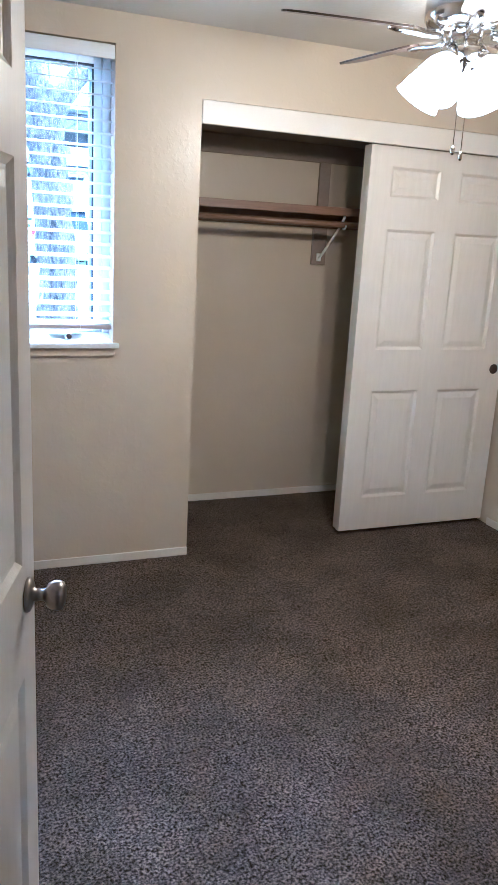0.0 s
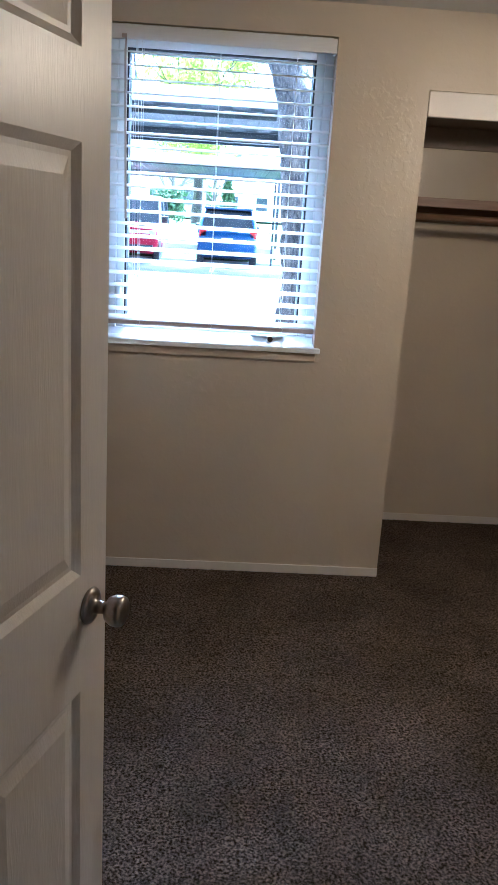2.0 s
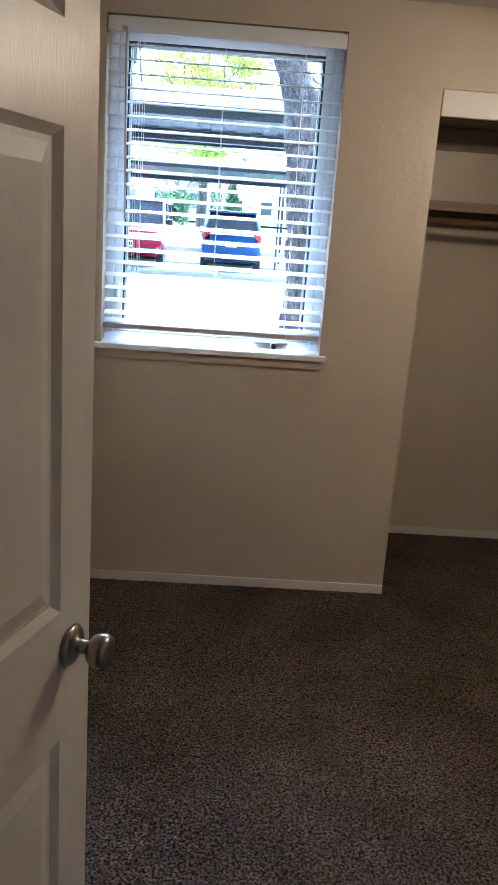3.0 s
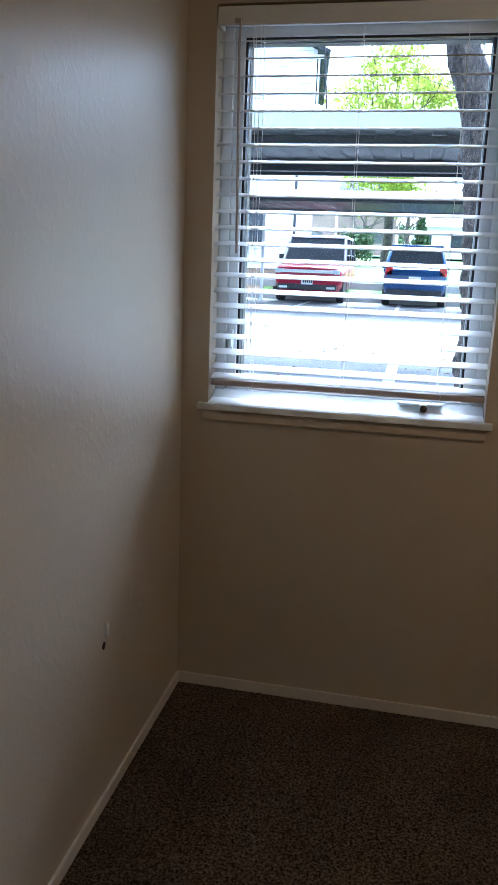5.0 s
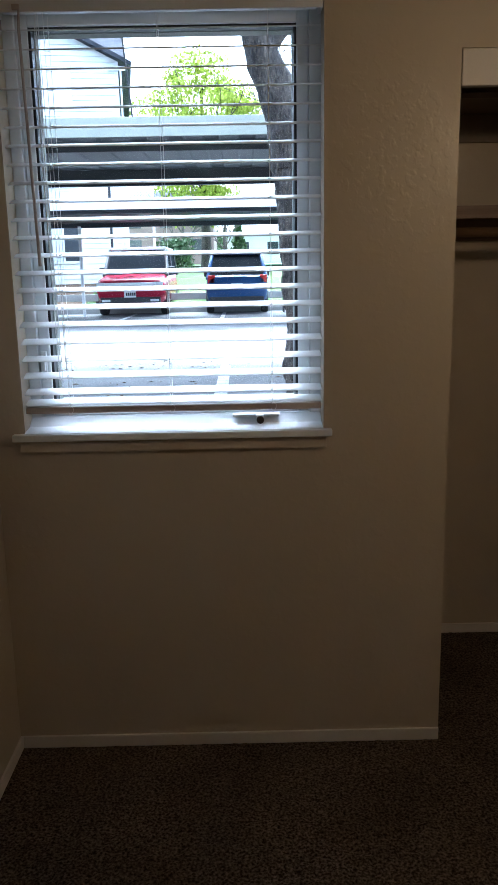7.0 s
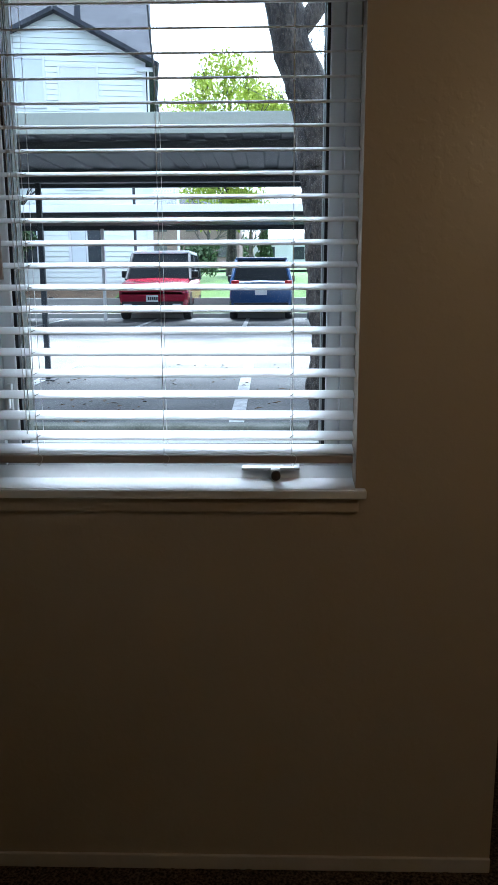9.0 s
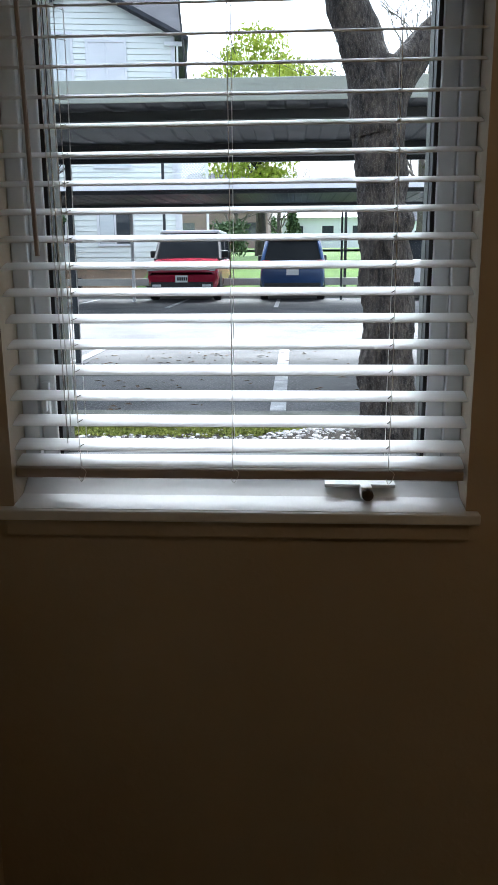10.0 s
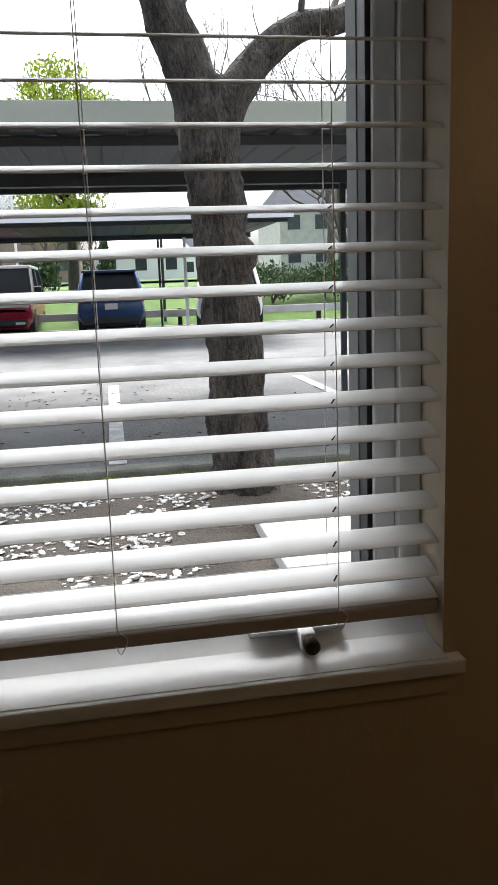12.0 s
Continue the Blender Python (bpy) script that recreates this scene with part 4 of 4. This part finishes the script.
    n, t = -0.5 * L, 0.5 * L
    grille = [(-0.36 * W, 0.36 * W, n - 0.012, n + 0.1, 0.43 * H, 0.475 * H)] if box_car else [(-0.25 * W, 0.25 * W, n - 0.012, n + 0.08, 0.33 * H, 0.42 * H)]
    boxes("grille", grille, WHITEM if box_car else BLACKP, 0.01, c)
    part_row("bumper", [(-0.42 * W, 0.42 * W, n - 0.02, n + 0.1, 0.19 * H, 0.27 * H), (-0.42 * W, 0.42 * W, t - 0.1, t + 0.02, 0.19 * H, 0.28 * H)], BLACKP, 0.02, c)
    part_row("head_lamp", [(s * 0.4 * W - 0.13, s * 0.4 * W + 0.11, n + 0.0, n + 0.14, 0.42 * H, 0.48 * H) for s in (-1, 1)] + [(s * 0.34 * W - 0.12, s * 0.34 * W + 0.12, n - 0.024, n + 0.05, 0.205 * H, 0.24 * H) for s in (-1, 1)], LAMPW, 0.015, c)
    part_row("tail_lamp", [(s * 0.405 * W - 0.12, s * 0.405 * W + 0.08, t - 0.14, t + 0.0, 0.5 * H, 0.63 * H) for s in (-1, 1)], LAMPR, 0.02, c)
    part_row("number_plate", [(-0.16, 0.16, n - 0.03, n - 0.02, 0.265 * H, 0.36 * H), (-0.16, 0.16, t + 0.02, t + 0.03, 0.4 * H, 0.49 * H)], WHITEM, 0.003, c)
    part_row("plate_mark", [(-0.11 + 0.055 * k, -0.07 + 0.055 * k, n - 0.0335, n - 0.0305, 0.29 * H, 0.335 * H) for k in range(5)], BLACKP, 0, c)
    return c


car("car", -2.26, 20.2 + 1.2, 0.0, 0, (4.6, 1.93, 1.88), RED, "red boxy estate car with white roof, parked nose out", "box").location.z = 0.465
car("car", 0.62, 21.4, 0.465, 180, (4.2, 1.75, 1.66), BLUE, "blue hatchback car parked tail out", "hatch")
car("car", 3.95, 21.5, 0.465, 172, (4.3, 1.8, 1.66), WHITEC, "white hatchback car parked tail out", "hatch")


# ---- house ----
def house():
    h = tagged(empty("house", pose(-5.82, 24.3, 1.3, 0, 0, 8.4)), "pale green lap sided apartment house with grey gable roof", "house")
    HW, EZ, PZ, D = 2.75, 6.95, 8.3, 8.0
    bm = bmesh.new()
    add_box(bm, -HW, HW, 0.03, D, -0.3, EZ)
    g = [bm.verts.new(q) for q in ((-HW, 0.03, EZ), (HW, 0.03, EZ), (0, 0.03, PZ), (-HW, D, EZ), (HW, D, EZ), (0, D, PZ))]
    for f in ((0, 1, 2), (5, 4, 3), (0, 2, 5, 3), (1, 4, 5, 2)):
        bm.faces.new([g[i] for i in f])
    add_box(bm, -9.5, -HW, 2.2, D, -0.3, EZ)
    z = 0.0
    while z < PZ - 0.15:
        w = HW if z < EZ else HW * (PZ - z) / (PZ - EZ) - 0.05
        vs = add_box(bm, -w, w, -0.012, 0.03, z, z + 0.155)
        for v in vs:
            if v.co.z > z + 0.1:
                v.co.y += 0.018 if v.co.y < 0 else 0
        if z < EZ:
            add_box(bm, -9.5, -HW, 2.178, 2.2, z, z + 0.155)
            add_box(bm, HW, HW + 0.02, 0.03, D, z, z + 0.155)
        z += 0.165
    mesh_of(bm, "wall", SIDING, False, h)
    bm = bmesh.new()
    for s in (-1, 1):
        ln = math.hypot(HW + 0.35, PZ - EZ)
        a = math.degrees(math.atan2(PZ - EZ, HW))
        add_box(bm, 0, ln + 0.12, -0.4, D + 0.3, 0.0, 0.12, 0, 0, pose(0, 0, PZ, 0, 0, 0) @ (pose(0, 0, 0, 0, a) if s > 0 else pose(0, 0, 0, 0, 0, 180) @ Matrix.Translation((0, -D, 0)) @ pose(0, 0, 0, 0, a)))
    mesh_of(bm, "roof", SHINGLE, False, h)
    bm = bmesh.new()
    tri = [(0.35, EZ - 0.12), (4.2, 10.05), (D + 0.3, EZ - 0.12)]
    ends = [[bm.verts.new((x, y, z)) for y, z in tri] for x in (-9.7, HW + 0.25)]
    for k in range(3):
        bm.faces.new((ends[0][k], ends[0][(k + 1) % 3], ends[1][(k + 1) % 3], ends[1][k]))
    bm.faces.new(ends[0])
    bm.faces.new(ends[1])
    add_box(bm, 0.4, 0.6, 2.9, 3.1, 8.6, 9.7, 0.02)
    mesh_of(bm, "cross_roof", SHINGLE, False, h)
    part_row("fascia", [(-HW - 0.02, -HW + 0.1, -0.03, 0.04, 0, EZ), (HW - 0.1, HW + 0.02, -0.03, 0.04, 0, EZ)], WHITEM, 0.004, h)
    # windows on three floors
    for x, z0, w, hh, dark in ((0.7, 0.75, 1.0, 1.15, True), (0.7, 3.15, 1.05, 1.3, False), (0.65, 5.6, 1.1, 1.15, None), (-1.4, 5.6, 1.95, 1.35, False), (-1.5, 0.75, 1.2, 1.15, True), (-1.5, 3.15, 1.2, 1.3, False)):
        boxes("window_frame", [(x - w / 2 - 0.08, x - w / 2, -0.05, 0.02, z0 - 0.08, z0 + hh + 0.08), (x + w / 2, x + w / 2 + 0.08, -0.05, 0.02, z0 - 0.08, z0 + hh + 0.08),
                               (x - w / 2, x + w / 2, -0.05, 0.02, z0 - 0.08, z0), (x - w / 2, x + w / 2, -0.05, 0.02, z0 + hh, z0 + hh + 0.08), (x - 0.03, x + 0.03, -0.045, 0.02, z0, z0 + hh)], WHITEM, 0.006, h)
        box("window_pane", x - w / 2, x + w / 2, -0.03, -0.02, z0, z0 + hh, PANE if dark else (WHITEM if dark is None else BLINDW), 0, h)
        if dark:
            box("window_blind", x - w / 2 + 0.01, x - 0.04, -0.034, -0.031, z0 + 0.01, z0 + hh - 0.01, BLINDW, 0, h)
    # door numbers
    bm = bmesh.new()
    add_box(bm, -1.5, -0.98, -0.03, -0.015, 3.2, 3.6, 0.004)
    mesh_of(bm, "sign_board", WHITEM, False, h)
    for k, txt in enumerate(("233  234", "133  134")):
        cu = bpy.data.curves.new("sign_number", "FONT")
        cu.body, cu.size, cu.extrude = txt, 0.15, 0.003
        cu.align_x = "CENTER"
        o = new("sign_number", cu)
        o.data.materials.append(BLACKP)
        o.parent = h
        o.matrix_basis = pose(-1.24, -0.034, 3.44 - 0.19 * k, 90)
    # lattice panel of the stair landing
    bm = bmesh.new()
    for k in range(13):
        for s in (1, -1):
            add_box(bm, -0.02, 0.02, -0.008, 0.008, -0.8, 0.8, 0, 0, pose(3.15 + 0.0 * s, -0.2 - 0.02 * s, 3.1 + 0.16 * (k - 6) * 0.6, 0, 45 * s) )
    add_box(bm, 2.7, 3.75, -0.25, -0.15, 2.2, 2.3)
    add_box(bm, 2.75, 2.83, -0.25, -0.17, -0.3, 4.2)
    add_box(bm, 3.65, 3.73, -0.25, -0.17, -0.3, 4.2)
    mesh_of(bm, "lattice", WHITEM, False, h)
    boxes("downpipe", [(HW + 0.06, HW + 0.12, -0.1, -0.04, 0, EZ - 0.2), (HW - 0.3, HW + 0.3, -0.12, -0.04, EZ - 0.28, EZ - 0.16)], WHITEM, 0.01, h)
    return h


house()
bm = bmesh.new()
add_tube(bm, [(-3.0, 23.9, 12.0), (-2.85, 24.2, 9.0), (-2.5, 24.5, 4.6)], 0.03, 6)
tagged(mesh_of(bm, "cable", WIREM), "dark service cable hanging beside the house", "cable")


def rail_fence():
    """Low wooden guard rail behind the parked cars."""
    f = tagged(empty("guard_rail", pose(0, 21.0, 0.6)), "low weathered wooden guard rail behind the bays", "rail")
    box("rail", -14, 9, -0.05, 0.05, 0.22, 0.42, CONC, 0.015, f)
    for k in range(12):
        box("post", -13.5 + 2 * k - 0.06, -13.5 + 2 * k + 0.06, 0.052, 0.17, -0.15, 0.45, BARK, 0.012, f)
    return f


rail_fence()


def sign_post(x, y, mat, label, top):
    bm = bmesh.new()
    add_box(bm, x - 0.04, x + 0.04, y - 0.04, y + 0.04, height(y) - 0.05, top, 0.01)
    return tagged(mesh_of(bm, "post", mat), label, "post")


sign_post(-3.55, 19.25, WHITEM, "slim white painted steel post beside a parking bay", 2.85)
sign_post(2.55, 19.4, WHITEM, "slim white painted steel post beside a parking bay", 2.85)
sign_post(2.12, 21.6, BLACKP, "slim black post on the lawn edge", 3.2)
sign_post(-3.3, 23.0, BLACKP, "slim black post beside the house", 5.0)


def far_house(x, y, w, d, h, wall, roof, label):
    z = height(y)
    o = tagged(empty("house", pose(x, y, z)), label, "house", "distant houses")
    box("wall", -w / 2, w / 2, 0, d, -0.2, h, wall, 0, o)
    bm = bmesh.new()
    e = 0.4
    a = [bm.verts.new(q) for q in ((-w / 2 - e, -e, h), (w / 2 + e, -e, h), (w / 2 + e, d + e, h), (-w / 2 - e, d + e, h), (-w / 2 + 1.0, d / 2, h + d * 0.24), (w / 2 - 1.0, d / 2, h + d * 0.24))]
    for f in ((0, 1, 5, 4), (2, 3, 4, 5), (1, 2, 5), (3, 0, 4), (3, 2, 1, 0)):
        bm.faces.new([a[i] for i in f])
    mesh_of(bm, "roof", roof, False, o)
    n = max(2, int(w / 2.2))
    part_row("window", [(-w / 2 + (k + 0.5) * w / n - 0.5, -w / 2 + (k + 0.5) * w / n + 0.5, -0.03, 0.02, zz, zz + 1.1) for k in range(n) for zz in ([0.9] if h < 4 else [0.9, h / 2 + 0.8])], PANE, 0.01, o)
    return o


far_house(-5.2, 62, 7.5, 8, 4.2, BRICKM, SHINGLE, "distant reddish brick house")
far_house(3.6, 70, 8, 8, 2.7, WHITEC, WHITEM, "distant white bungalow with pale roof")
far_house(10.5, 85, 9, 8, 3.0, WHITEC, SHINGLE, "distant white bungalow with grey roof")
far_house(19.5, 60, 11, 9, 5.2, CONC, SHINGLE, "distant grey two storey block")
far_house(33, 55, 14, 9, 3.2, CONC, SHINGLE, "distant grey hipped roof building")
structure(box("far_road", -120, 120, 44, 49, height(46) + 0.07, height(46) + 0.1, CONC), "pale road beyond the lawn")


def conifer(x, y, h, seed):
    t = tagged(empty("conifer", pose(x, y, height(y))), "dark green distant conifer", "tree", "distant conifers")
    rnd = random.Random(seed)
    bm = bmesh.new()
    add_tube(bm, [(0, 0, -0.2), (0, 0, h * 0.5), (0, 0, h * 0.96)], [0.16, 0.1, 0.03], 7)
    mesh_of(bm, "trunk", BARK, False, t)
    v, f = [], []
    for k in range(26):
        u = k / 26
        r = (1 - u) * h * 0.24 + 0.1
        for _ in range(3):
            a = rnd.uniform(0, 6.3)
            foliage(v, f, rnd, (r * 0.55 * math.cos(a), r * 0.55 * math.sin(a), h * (0.12 + 0.86 * u)), (r * 0.6, r * 0.6, h * 0.035), 16, 0.4)
    leaf_mesh("foliage", v, f, LEAFD, t)


for k, (x, y, h) in enumerate(((-2.5, 90, 7), (0.5, 66, 3.6), (1.6, 95, 8), (6.5, 92, 6), (8.2, 96, 9), (10, 100, 7), (13.5, 95, 8), (24, 100, 9), (28, 102, 7))):
    conifer(x, y, h, 40 + k)


def bush(x, y, r, h, mat, label, seed):
    t = tagged(empty("bush", pose(x, y, height(y))), label, "bush")
    rnd = random.Random(seed)
    bm = bmesh.new()
    for _ in range(6):
        twigs(bm, rnd, (0, 0, 0), (rnd.uniform(-0.6, 0.6), rnd.uniform(-0.6, 0.6), 1), h * 0.7, 0.02, 1)
    mesh_of(bm, "stem", TWIG, False, t)
    v, f = [], []
    for _ in range(30):
        a, q = rnd.uniform(0, 6.3), rnd.random() ** 0.5
        foliage(v, f, rnd, (r * 0.75 * q * math.cos(a), r * 0.75 * q * math.sin(a), h * rnd.uniform(0.25, 0.8)), (r * 0.33, r * 0.33, h * 0.2), 60, 0.13)
    leaf_mesh("foliage", v, f, mat, t)


bush(-1.75, 27.0, 0.9, 1.5, LEAFD, "rounded clipped bush on the lawn", 62)
bush(5.6, 23.2, 1.3, 1.3, LEAFD, "low dark green shrub on the lawn", 63)
bush(7.4, 23.6, 1.2, 1.2, LEAFD, "low dark green shrub on the lawn", 64)


def bare_tree(x, y, h, seed):
    t = tagged(empty("tree", pose(x, y, height(y))), "bare branched tree on the lawn", "tree", "bare trees")
    rnd = random.Random(seed)
    bm = bmesh.new()
    p = smooth_path([(0, 0, -0.2), (0.1, 0, h * 0.2), (0, 0.1, h * 0.45), (0.2, 0, h * 0.75)], 12)
    add_tube(bm, p, [0.22 - 0.014 * i for i in range(12)], 9, rough=0.1)
    for k in range(9):
        a = rnd.uniform(0, 6.3)
        twigs(bm, rnd, p[4 + k % 8], (math.cos(a), math.sin(a), 0.7), h * 0.36, 0.07, 3)
    mesh_of(bm, "trunk", TWIG, False, t)


bare_tree(5.6, 31, 9.5, 71)
bare_tree(10.5, 34, 10, 72)
bare_tree(8.2, 24.5, 6.5, 73)
bare_tree(-3.6, 58, 5.5, 74)
bare_tree(-0.6, 62, 5.0, 75)


def litter():
    """Dead leaves and twig bits blown over the near bays."""
    rnd = random.Random(15)
    verts, faces = [], []
    for _ in range(420):
        x, y = rnd.gauss(-0.6, 1.7), rnd.uniform(4.15, 8.4)
        if noise.noise(Vector((x * 0.8, y * 0.9, 2))) < -0.05:
            continue
        s, a, z = rnd.uniform(0.012, 0.05), rnd.uniform(0, 6.3), height(y) + 0.012
        k = len(verts)
        for u, v, dz in ((-1, 0, 0), (0, -0.45, 0.006), (1, 0, 0.004), (0, 0.45, 0.012)):
            verts.append((x + s * (u * math.cos(a) - v * math.sin(a)), y + s * (u * math.sin(a) + v * math.cos(a)), z + dz - 0.006))
        faces.append((k, k + 1, k + 2, k + 3))
    ob = leaf_mesh("leaf_litter", verts, faces, MULCH)
    tagged(ob, "dry brown leaf bits scattered on asphalt", "leaves", kind="stuff")


litter()
